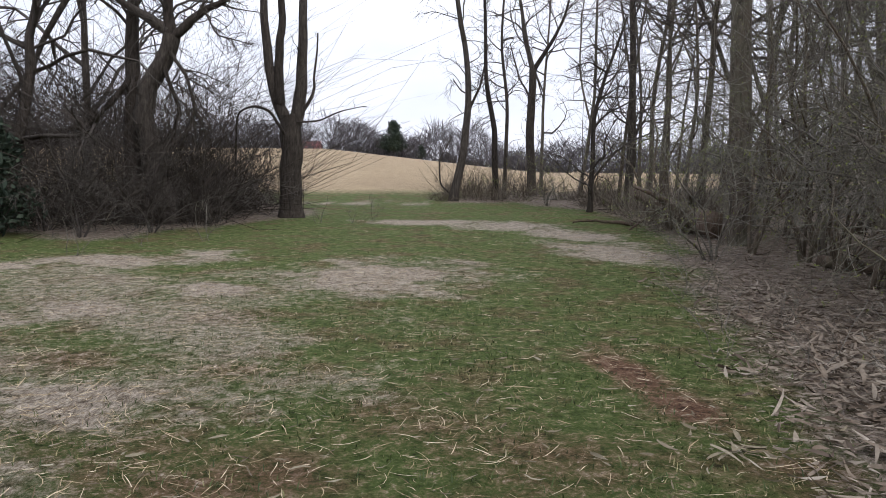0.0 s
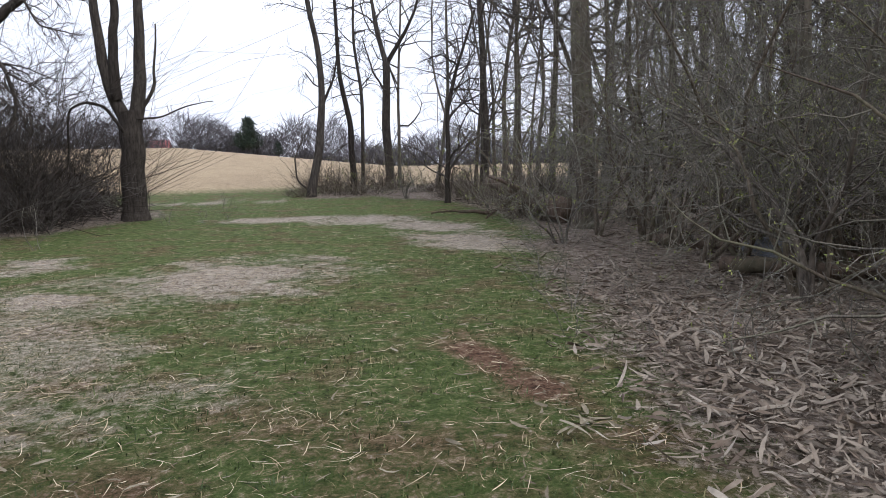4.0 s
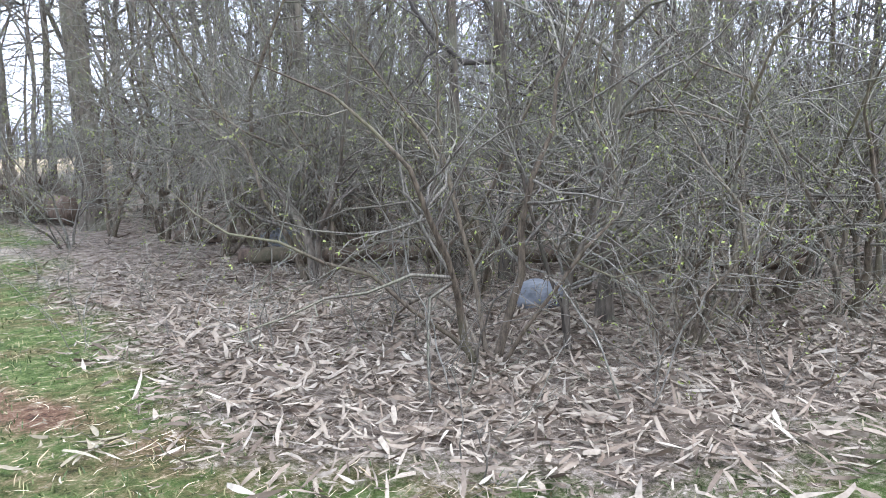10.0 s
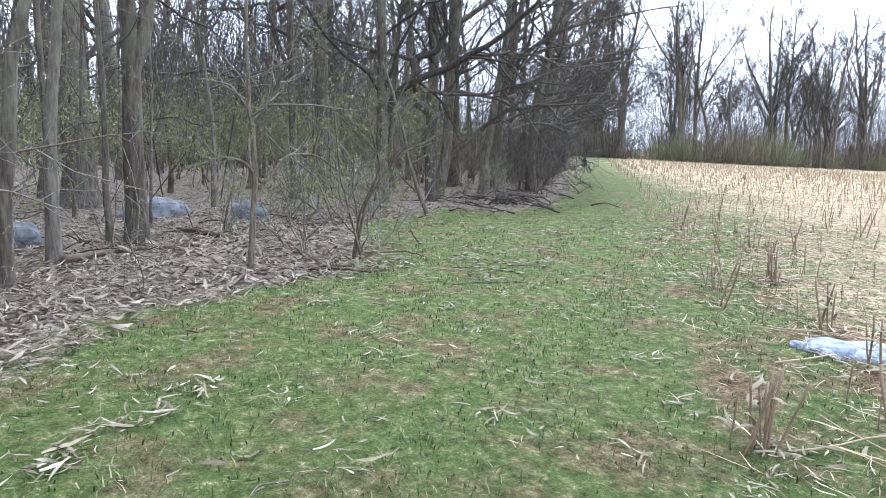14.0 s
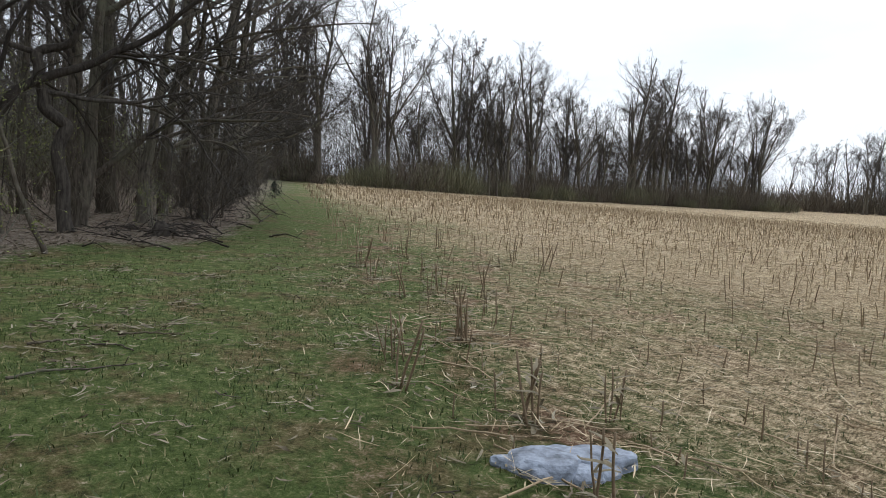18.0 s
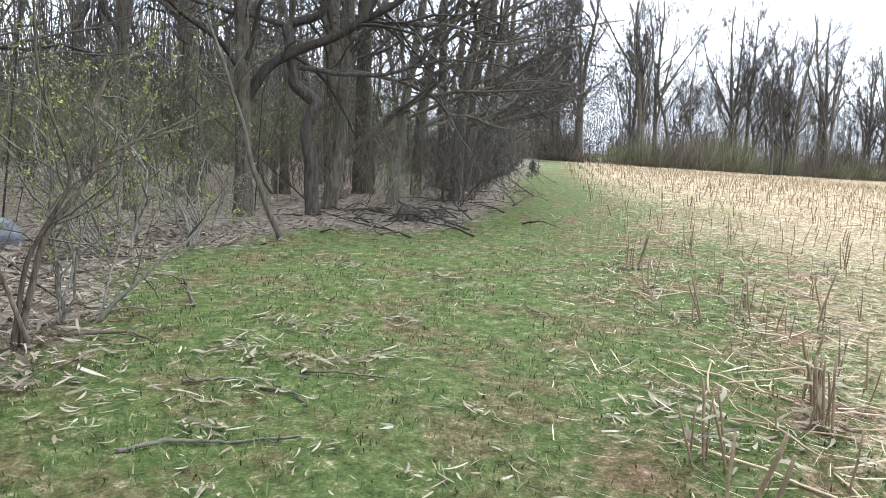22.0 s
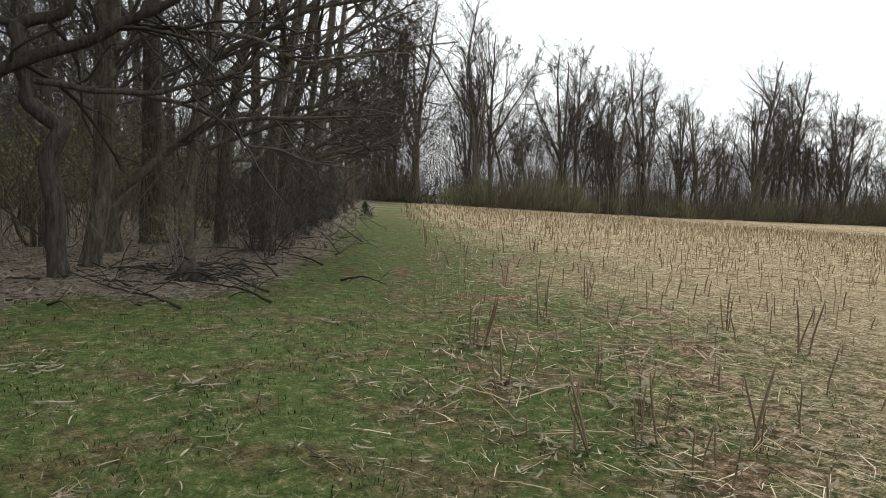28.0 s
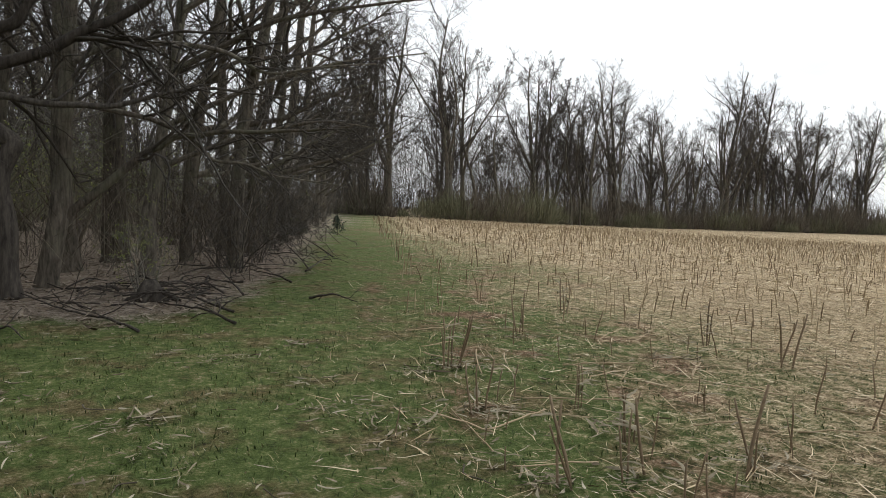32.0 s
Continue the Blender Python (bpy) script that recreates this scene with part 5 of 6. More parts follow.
# ---- loose pieces on the ground ----
def strips(name, x, y, length, width, rng, mat, lift=0.006, curl=0.25, twist=0.8, rows=4, head=None, droop=0.0, bend=0.12):
    """Curled strips lying about: dry leaves, husks, straw, all in one mesh."""
    n = len(x)
    k = np.linspace(-1, 1, rows)[None, :]
    length, width = np.broadcast_to(length, n)[:, None], np.broadcast_to(width, n)[:, None]
    head = rng.uniform(0, 6.283, n) if head is None else head
    ch, sh = np.cos(head)[:, None], np.sin(head)[:, None]
    bow, arch = rng.normal(0, bend, n)[:, None], np.abs(rng.normal(0, curl, n))[:, None] * rng.choice([-0.35, 1.0], n)[:, None]
    tw, t0 = rng.normal(0, twist, n)[:, None], rng.normal(0, twist * 0.6, n)[:, None]
    pitch = rng.normal(0, droop, n)[:, None]
    lx, ly = k * length / 2, bow * length / 2 * (k * k - 0.3)
    lz = arch * length / 2 * (k * k - 0.2) + pitch * lx
    w = width / 2 * np.where(k < 0, 1 - 0.4 * k * k, 1 - 0.93 * np.abs(k) ** 1.4) * rng.uniform(0.8, 1.15, (n, rows))
    dy, dz = w * np.cos(t0 + tw * k), w * np.sin(t0 + tw * k)
    low = np.minimum(np.minimum(lz - np.abs(dz), 0).min(1), 0)[:, None]
    z = land(x, y)[:, None] + lift + rng.uniform(0, lift * 2, n)[:, None] + lz - low * 0.8
    vs = np.empty((n, rows, 2, 3))
    for side, sign in ((0, 1.0), (1, -1.0)):
        px, py = lx, ly + sign * dy
        vs[:, :, side, 0] = x[:, None] + px * ch - py * sh
        vs[:, :, side, 1] = y[:, None] + px * sh + py * ch
        vs[:, :, side, 2] = z + sign * dz
    base = (np.arange(n) * rows * 2)[:, None, None]
    i = np.arange(rows - 1)[None, :, None] * 2
    quads = base + i + np.array([0, 1, 3, 2])[None, None, :]
    return make_mesh(name, vs.reshape(-1, 3), quads.reshape(-1, 4), (), mat)


def sprinkle(rng, count, box, chance):
    x, y = rng.uniform(box[0], box[1], count), rng.uniform(box[2], box[3], count)
    keep = rng.random(count) < chance(x, y)
    return x[keep], y[keep]


def nearness(x, y, reach=6.0):
    """Falls off away from the walked line."""
    d = np.minimum(np.hypot(x - 0.5, y - 2.5), np.minimum(np.hypot(x - 3.5, y + 1.2), np.hypot(x - 8, y + 5)))
    return np.clip(1.25 - d / reach, 0.02, 1)


rl = np.random.default_rng(31)
x, y = sprinkle(rl, 760000, (0, 24, -14, 24), lambda x, y: zones(x, y)[0] * np.clip(nearness(x, y, 8), 0.06, 1))
size = 0.02 + 0.20 * rl.random(len(x)) ** 2.4
tagged(new("leaf_litter", strips("leaf_litter", x, y, size, size * rl.uniform(0.05, 0.17, len(x)) + 0.003, rl, M_LITTER, 0.012, 0.20, 1.1, droop=0.24, bend=0.14)),
       "thick layer of dry brown leaves and husks under the trees", "leaf litter", kind="stuff")
x, y = sprinkle(rl, 64000, (0, 20, -12, 16), lambda x, y: zones(x, y)[0] * np.clip(nearness(x, y, 7), 0.05, 1))
size = rl.uniform(0.06, 0.19, len(x))
tagged(new("fallen_leaves", strips("fallen_leaves", x, y, size, size * rl.uniform(0.09, 0.22, len(x)), rl, M_LITTER, 0.016, 0.24, 0.9, droop=0.28, bend=0.12, rows=6)),
       "flat broad dry leaves on top of the litter", "leaf litter", kind="stuff")
x, y = sprinkle(rl, 650000, (-10, 20, -14, 14), lambda x, y: (1 - zones(x, y)[0]) * 0.055 * nearness(x, y, 9) * (1 + 2.2 * np.exp(-(inside(WOOD, x, y) / 0.8) ** 2)))
size = 0.012 + 0.13 * rl.random(len(x)) ** 3.5
tagged(new("husk_scraps", strips("husk_scraps", x, y, size, size * rl.uniform(0.05, 0.16, len(x)) + 0.001, rl, M_HUSK, 0.012, 0.20, 0.9, bend=0.10)),
       "scraps of pale dry corn husk strewn on grass", "husk scraps", kind="stuff")
x, y = sprinkle(rl, 800000, (-9, 26, -28, 4), lambda x, y: np.clip(field_side(x, y) / 8 + 0.16, 0, 1) * np.clip(nearness(x, y, 15), 0.1, 1) * (zones(x, y)[0] < 0.3))
head = np.where(rl.random(len(x)) < 0.6, rl.normal(-0.25, 0.55, len(x)), rl.uniform(0, 6.283, len(x)))
tagged(new("straw", strips("straw", x, y, 0.04 + 0.28 * rl.random(len(x)) ** 1.7, 0.002 + 0.0075 * rl.random(len(x)) ** 2, rl, M_STRAW, 0.018, 0.07, 0.6, 3, head, 0.14, 0.06)),
       "flattened pale straw and stalk litter of a harvested corn field", "straw", kind="stuff")
x, y = sprinkle(rl, 150000, (-25, 60, -75, 0), lambda x, y: np.clip(field_side(x, y) / 6, 0, 1) * (zones(x, y)[0] < 0.3) * (nearness(x, y, 15) < 0.4))
tagged(new("far_straw", strips("far_straw", x, y, rl.uniform(0.2, 0.6, len(x)), rl.uniform(0.010, 0.022, len(x)), rl, M_STRAW, 0.02, 0.05, 0.6, 3, droop=0.12, bend=0.04)),
       "pale straw strewn over the far field", "straw", kind="stuff")
x, y = sprinkle(rl, 210000, (-12, 8, 1, 26), lambda x, y: np.clip(zones(x, y)[2] * 0.8 + zones(x, y)[3] * 0.3 + 0.20, 0, 1) * nearness(x, y, 12) * (zones(x, y)[0] < 0.4))
tagged(new("dry_grass", strips("dry_grass", x, y, 0.03 + 0.22 * rl.random(len(x)) ** 1.8, rl.uniform(0.0018, 0.006, len(x)), rl, M_STRAW, 0.012, 0.16, 0.6, 4, bend=0.22)),
       "pale flattened dead grass lying in patches", "dry grass", kind="stuff")

# torn husks lying in handfuls on the grass
cs, cu = rl.uniform(-1, 15, 130), rl.uniform(-2.6, 2.6, 130)
at = rl.integers(0, 130, 2200)
x, y = (0.832 * cs + 0.555 * cu)[at] + rl.normal(0, 0.10, 2200), (-0.555 * cs + 0.832 * cu)[at] + rl.normal(0, 0.10, 2200)
tagged(new("torn_husks", strips("torn_husks", x, y, 0.03 + 0.16 * rl.random(2200) ** 1.7, rl.uniform(0.005, 0.016, 2200), rl, M_HUSK, 0.012, 0.12, 0.5, 5, droop=0.05)),
       "torn pale corn husks lying in handfuls on grass", "husk scraps", kind="stuff")


piles = [(9.32, -4.18), (9.88, -4.67), (9.59, -4.92), (8.83, -4.61), (8.79, -5.05), (8.44, -4.11), (7.96, -3.86), (12.29, -5.97), (9.71, -5.59), (9.01, -4.3), (9.24, -3.34), (13.0, -5.42), (4.45, -0.1), (4.9, -0.5), (5.3, -0.75), (4.2, 0.25), (1.55, 3.72), (11.3, -8.9), (10.2, -7.9), (7.4, -6.16), (6.9, -6.2), (11.2, -6.7), (12.8, -8.6),
         (6.86, -6.77), (5.16, -5.57), (4.27, -4.87), (6.24, -5.43), (9.03, -7.96), (8.91, -8.37), (10.2, -8.5), (11.3, -9.27), (9.4, -8.9), (8.6, -9.1), (3.5, -3.3), (5.9, -5.9), (10.4, -11.2), (12.0, -10.7)]
x, y = np.repeat([p[0] for p in piles], 24), np.repeat([p[1] for p in piles], 24)
x, y = x + rl.normal(0, 0.10, len(x)), y + rl.normal(0, 0.10, len(x))
tagged(new("husk_handfuls", strips("husk_handfuls", x, y, 0.05 + 0.18 * rl.random(len(x)) ** 1.4, rl.uniform(0.006, 0.022, len(x)), rl, M_HUSK, 0.012, 0.18, 0.8, 6, droop=0.12)),
       "handfuls of torn pale corn husks lying on grass", "husk scraps", kind="stuff")


def blades(name, x, y, rng, mat, tall):
    n = len(x)
    a, h = rng.uniform(0, 6.283, n), rng.uniform(0.45, 1.0, n) * tall
    bend, w = rng.uniform(0.3, 1.5, n) * h, rng.uniform(0.0022, 0.0045, n)
    z = land(x, y)
    c, s = np.cos(a), np.sin(a)
    vs = np.empty((n, 5, 3))
    for i, (side, up, out) in enumerate(((1, 0, 0), (-1, 0, 0), (0.8, 0.6, 0.35), (-0.8, 0.6, 0.35), (0, 1.0, 1.0))):
        vs[:, i, 0] = x - s * w * side + c * bend * out
        vs[:, i, 1] = y + c * w * side + s * bend * out
        vs[:, i, 2] = z - 0.004 + h * up
    b = (np.arange(n) * 5)[:, None]
    return make_mesh(name, vs.reshape(-1, 3), b + np.array([0, 1, 3, 2]), b + np.array([2, 3, 4]), mat)


def lawn_chance(x, y):
    wood, field, pale, soil = zones(x, y)
    s, u = strip(x, y)
    tuft = np.clip(0.55 + 0.75 * wave(x, y, 0.42, 0.2) + 0.4 * wave(x, y, 0.15, 1.2), 0.05, 1)
    return (1 - wood) * (1 - 0.9 * field) * (1 - 0.93 * pale) * (1 - 0.85 * soil) * tuft * nearness(x, y, 9)


x, y = sprinkle(rl, 420000, (-8, 20, -13, 16), lawn_chance)
tagged(new("grass", blades("grass", x, y, rl, M_GRASS, 0.05)), "short thin spring grass over reddish soil", "grass", kind="stuff")


# ---- corn stubble ----
def stalk_mesh(seed, tall, thick):
    """A cut, split and shredded corn stalk."""
    rng = np.random.default_rng(seed)
    b = Bunch()
    line = wander(rng, (0, 0, -0.03), (rng.normal(0, 0.06), rng.normal(0, 0.06), 1), tall, 5, 0.05, 0)
    rad = np.full(6, thick) * (1, 0.95, 1.08, 0.9, 0.95, 0.7)
    b.tube(line, rad, 7, closed=True, lumps=0.12, rng=rng)
    return b.mesh("stem", M_STALK, False), line


def blade_mesh(seed, line, reach):
    """A dry leaf sheath torn from the stalk."""
    rng = np.random.default_rng(seed)
    i = int(rng.integers(1, 5))
    a = rng.uniform(0, 6.28)
    pts = wander(rng, line[i], (math.cos(a), math.sin(a), rng.uniform(0.3, 1.4)), reach, 5, 0.18, -0.22)
    b = Bunch()
    side = np.array((-math.sin(a), math.cos(a), 0))
    w = np.array((0.008, 0.013, 0.013, 0.010, 0.006, 0.001))[:, None]
    fold = np.array((0, 0, 0.006))
    b.add(np.stack([pts + side * w, pts + fold, pts - side * w], 1), np.concatenate([np.arange(5)[:, None] * 3 + np.array([0, 1, 4, 3]), np.arange(5)[:, None] * 3 + np.array([1, 2, 5, 4])]))
    return b.mesh("husk_leaf", M_HUSK)


stalk_kinds = []
for i in range(10):
    t = thing("corn_stalk", 0, 0, 0, "cut brown corn stalk with torn dry leaves", "corn stalk", "stubble rows")
    me, line = stalk_mesh(400 + i, 0.14 + 0.030 * i, 0.0050 + 0.0005 * (i % 5))
    part("stem", me, t)
    for j in range(i % 4):
        part("husk_leaf", blade_mesh(430 + 7 * i + j, line, 0.10 + 0.03 * j), t, "pale dry leaf")
    stalk_kinds.append(t)
# rows run along the strip, about three quarters of a metre apart
rc = np.random.default_rng(41)
rows_at, rest = [], []
for row in range(70):
    u = -1.55 - 0.76 * row
    for k in np.arange(-6, 75, 0.17):
        if rc.random() < 0.40 + 0.014 * min(row, 30):
            s, v = k + rc.normal(0, 0.05), u + rc.normal(0, 0.09 if row else 0.2)
            x, y = 0.832 * s + 0.555 * v, -0.555 * s + 0.832 * v
            near = min(math.hypot(x - 5, y + 5), math.hypot(x - 9, y + 8))
            (rows_at if near < 5.2 and len(rows_at) < 290 else rest).append((x, y))
tall_ones = [(3.55, -3.14), (3.60, -3.2), (3.5, -3.2), (3.13, -3.76), (3.18, -3.72), (5.16, -5.57), (5.2, -5.52), (4.27, -4.87), (6.8, -5.88), (6.85, -5.95), (6.24, -5.43), (6.86, -6.77), (6.9, -6.7), (6.95, -6.82), (7.2, -7.1), (2.91, -4.38), (2.7, -4.33), (4.9, -6.0),
             (9.03, -7.96), (8.91, -8.37), (8.5, -8.9), (9.9, -9.2), (11.3, -9.27), (11.35, -9.2), (12.17, -10.9), (13.0, -12.6), (9.7, -11.7), (10.65, -12.1), (10.2, -8.5), (9.23, -8.87)]

tall_ones += [(x + rc.normal(0, 0.045), y + rc.normal(0, 0.045)) for x, y in tall_ones for _ in range(2)]


def put_stalks():
    used = set()
    for n, (x, y) in enumerate(tall_ones + rows_at):
        which = 6 + n % 4 if n < len(tall_ones) else int(rc.integers(10))
        size = rc.uniform(0.9, 1.45) if n < len(tall_ones) else rc.uniform(0.5, 1.0)
        src = stalk_kinds[which]
        m = Matrix.Translation((x, y, z_at(x, y))) @ Matrix.Rotation(rc.uniform(0, 6.28), 4, "Z") @ Matrix.Rotation(abs(rc.normal(0, 0.08)), 4, "X")
        if which in used:
            keep = src.scale.copy()
            src.scale = (size,) * 3
            copy_thing(src, m)
            src.scale = keep
        else:
            used.add(which)
            src.matrix_basis = m @ Matrix.Diagonal((size, size, size, 1))


put_stalks()
b = Bunch()
for n, (x, y) in enumerate(rest):
    if math.hypot(x - 7, y + 6) > 55:
        continue
    h, z = rc.uniform(0.10, 0.34), z_at(x, y)
    dx, dy = rc.normal(0, 0.16, 2) * h
    far = math.hypot(x - 7, y + 6)
    r = 0.0060 + 0.00026 * far
    b.tube([(x, y, z - 0.02), (x + dx * 0.4, y + dy * 0.4, z + h * 0.5), (x + dx, y + dy, z + h)], (r, r, r * 0.8), 4 if far < 14 else 3)
tagged(new("stubble", b.mesh("stubble", M_STUBBLE)), "rows of short brown cut corn stalks across the field", "stubble", kind="stuff")
# fallen stalks
fallen_kinds = []
for i in range(4):
    rng = np.random.default_rng(470 + i)
    b = Bunch()
    line = wander(rng, (-0.3, 0, 0.016), (1, 0, 0), 0.5 + 0.16 * i, 6, 0.03, 0)
    line[:, 2] = 0.016 + 0.02 * rng.random(7)
    b.tube(line, np.full(7, 0.005 + 0.001 * (i % 2)), 6, closed=True, lumps=0.15, rng=rng)
    fallen_kinds.append(b.mesh("fallen_stalk", M_STUBBLE))
for n in range(140):
    s, v = rc.uniform(2, 17), -1.2 - abs(rc.normal(0, 3.2))
    x, y = 0.832 * s + 0.555 * v, -0.555 * s + 0.832 * v
    ob = tagged(new("fallen_stalk", fallen_kinds[n % 4]), "fallen pale corn stalk lying on stubble ground", "corn stalk", "fallen stalks")
    ob.location, ob.rotation_euler = (x, y, z_at(x, y)), (0, 0, rc.uniform(0, 6.28))

# ---- husks lying singly ----
husk_kinds = []
for i in range(7):
    rng = np.random.default_rng(500 + i)
    n, m = 9, 4
    k, c = np.linspace(-1, 1, n)[:, None], np.linspace(-1, 1, m)[None, :]
    long, wide = 0.07 + 0.018 * (i % 4), 0.009 + 0.004 * (i % 3)
    w = wide * np.where(k < 0, 1 - 0.5 * k * k, 1 - 0.95 * np.abs(k) ** 1.5) * rng.uniform(0.8, 1.15, (n, 1))
    px = k * long + 0 * c
    py = c * w + 0.25 * long * (k * k) * rng.normal(0, 0.6)
    curl = 0.35 + 0.3 * rng.random()
    pz = 0.010 + curl * w * (c * c) + long * 0.30 * rng.random() * k * k + 0.006 * rng.random((n, m))
    i0, j0 = np.meshgrid(np.arange(n - 1), np.arange(m - 1), indexing="ij")
    q = np.stack([i0 * m + j0, (i0 + 1) * m + j0, (i0 + 1) * m + j0 + 1, i0 * m + j0 + 1], -1).reshape(-1, 4)
    husk_kinds.append(make_mesh("corn_husk", np.stack([px, py, pz], -1), q, (), M_HUSK, True))


def put_husk(x, y, which, turn, size=1.0, label="curled pale dry corn husk lying on grass"):
    ob = tagged(new("corn_husk", husk_kinds[which % 7]), label, "corn husk", "loose husks")
    ob.location, ob.rotation_euler, ob.scale = (x, y, z_at(x, y) + 0.012), (0, 0, turn), (size,) * 3


for n, (x, y) in enumerate([(1.13, 4.9), (1.54, 3.74), (1.60, 3.80), (1.45, 3.66), (1.19, 3.78), (2.74, 5.4), (3.46, 4.09), (3.6, 2.65), (4.18, 0.17), (4.58, -0.16), (7.16, -1.89), (5.47, -2.1), (7.46, -6.23),
                            (12.32, -5.99), (12.56, -5.93), (8.33, -3.89), (11.25, -6.67), (10.62, -3.1), (15.34, -9.7), (9.0, -4.26), (16.1, -7.6), (15.8, -7.7)]):
    put_husk(x, y, n, 1.3 * n, 1.15)
for n in range(150):
    if n % 3:
        s, v = rc.uniform(-1, 15), rc.uniform(-2.4, 3.0)
        x, y = 0.832 * s + 0.555 * v, -0.555 * s + 0.832 * v
    else:
        x, y = rc.uniform(-3, 3.4), rc.uniform(1.5, 8)
    put_husk(x, y, int(rc.integers(7)), rc.uniform(0, 6.28), rc.uniform(0.4, 0.95))


# ---- rocks ----
def rock_mesh(seed, size, mat, name="rock"):
    bm = bmesh.new()
    bmesh.ops.create_icosphere(bm, subdivisions=4, radius=1.0)
    off = Vector((seed * 3.1, seed * 1.7, 0))
    for v in bm.verts:
        p = v.co.copy()
        k = 1 + 0.28 * noise.noise(p * 1.1 + off) + 0.10 * noise.noise(p * 2.7 + off) + 0.035 * noise.noise(p * 8 + off)
        p = p * k
        top = 0.62 + 0.16 * noise.noise(p * 1.6 + off)
        p.z = max(-0.35, p.z if p.z < top else top + 0.35 * (p.z - top))
        v.co = Vector((p.x * size[0], p.y * size[1], p.z * size[2]))
    me = bpy.data.meshes.new(name)
    bm.to_mesh(me)
    bm.free()
    me.materials.append(mat)
    return me


for n, (x, y, sx, sy, sz, turn) in enumerate([(11.84, 1.08, 0.30, 0.40, 0.32, 0.3), (15.2, -0.75, 0.40, 0.58, 0.38, 0.1), (14.5, -2.33, 0.28, 0.31, 0.36, 0.0), (5.72, 4.04, 0.21, 0.21, 0.24, 0.5),
                                              (6.7, 9.6, 0.30, 0.34, 0.26, 0.2), (7.6, 9.3, 0.22, 0.30, 0.16, 1.0)]):
    ob = tagged(new("rock", rock_mesh(n + 1, (sx, sy, sz), M_STONE)), "rounded blue-grey rock half sunk in leaf litter", "rock", "rocks in the wood")
    ob.location, ob.rotation_euler = (x, y, z_at(x, y) + 0.05), (0, 0, turn)
slab = thing("flat_rock", 4.62, -5.16, z_at(4.62, -5.16), "flat pale blue-grey rock flush with the stubble", "rock", turn=-0.62)
for n, (dx, dy, sx, sy, sz, turn) in enumerate([(0.02, -0.16, 0.19, 0.21, 0.11, 0.3), (-0.03, 0.13, 0.20, 0.21, 0.13, 0.9), (0.10, -0.02, 0.13, 0.17, 0.08, 0.2), (-0.12, -0.03, 0.12, 0.14, 0.09, 1.4), (0.05, 0.30, 0.09, 0.11, 0.06, 0.5)]):
    ob = part("lobe", rock_mesh(12.3 + 2.7 * n, (sx, sy, sz), M_SLAB, "lobe"), slab)
    ob.location, ob.rotation_euler = (dx, dy, -0.01), (0.06 * n, 0.05, turn)


# ---- dead wood on the ground ----
def log_thing(seed, pts, r0, r1, label, name="fallen_log", stubs=3, mat=None):
    rng = np.random.default_rng(seed)
    foot = np.array((pts[0][0], pts[0][1], z_at(pts[0][0], pts[0][1])))
    line = bowed([(x, y, z_at(x, y) + h) for x, y, h in pts], 5 * len(pts)) - foot
    line[1:-1] += rng.normal(0, 0.02, (len(line) - 2, 3)) * min(1, r0 * 12)
    rad = np.linspace(r0, r1, len(line))
    t = thing(name, *foot, label, "log" if r0 > 0.05 else "branch", "dead wood")
    b = Bunch()
    b.tube(line, rad, 10 if r0 > 0.05 else 6, closed=True, lumps=0.10, rng=rng)
    part("stem", b.mesh("stem", mat or M_LOG, True), t)
    total = np.linalg.norm(line[-1] - line[0])
    for k in range(stubs):
        i = int(rng.integers(len(line) // 4, len(line) - 1))
        d = rng.normal(0, 1, 3)
        d[2] = abs(d[2]) * 0.5 + 0.05
        d /= np.linalg.norm(d)
        p = wander(rng, line[i], d, total * rng.uniform(0.15, 0.4), 6, 0.18, -0.03)
        b = Bunch()
        b.tube(p, np.linspace(rad[i] * 0.5, 0.004, 7), 5, closed=True)
        part("side_branch", b.mesh("side_branch", mat or M_LOG, True), t)
    return t


log_thing(1, [(5.6, 15.0, 0.28), (5.5, 16.2, 0.40), (5.3, 17.8, 0.55), (5.1, 19.6, 0.75)], 0.27, 0.16, "thick broken log lying beside the big tree", stubs=5)
log_thing(2, [(5.35, 8.6, 0.10), (6.2, 7.5, 0.14), (7.1, 6.4, 0.16), (7.9, 4.4, 0.14), (8.8, 2.6, 0.12)], 0.11, 0.07, "long brown fallen log lying in leaf litter")
log_thing(3, [(5.9, 11.4, 0.08), (6.7, 9.8, 0.12), (7.4, 8.3, 0.10)], 0.10, 0.07, "brown fallen log lying in leaf litter")
log_thing(4, [(12.2, 3.8, 0.08), (12.8, 2.8, 0.12), (13.0, 1.9, 0.10)], 0.10, 0.07, "dark fallen log behind a stout tree")
log_thing(5, [(9.1, -1.5, 0.04), (8.7, -1.45, 0.05), (8.3, -1.3, 0.03)], 0.03, 0.014, "crooked dead branch in the litter", "dead_branch", 1)
log_thing(6, [(10.57, -4.11, 0.015), (10.75, -4.08, 0.10), (10.98, -4.05, 0.26)], 0.017, 0.008, "grey broken forked branch lying on grass", "dead_branch", 3, M_BARK)
log_thing(7, [(9.1, -2.75, 0.03), (9.12, -2.3, 0.05), (9.15, -1.9, 0.03)], 0.02, 0.01, "crooked dead branch in the litter", "dead_branch", 1)
log_thing(8, [(7.87, -3.46, 0.01), (7.88, -3.69, 0.02), (7.77, -3.9, 0.012), (7.74, -4.26, 0.01)], 0.011, 0.005, "crooked grey stick lying on grass", "dead_branch", 1, M_BARK)
log_thing(9, [(8.49, -4.22, 0.01), (8.33, -4.37, 0.015), (8.1, -4.39, 0.01)], 0.009, 0.005, "crooked grey stick lying on grass", "dead_branch", 0, M_BARK)
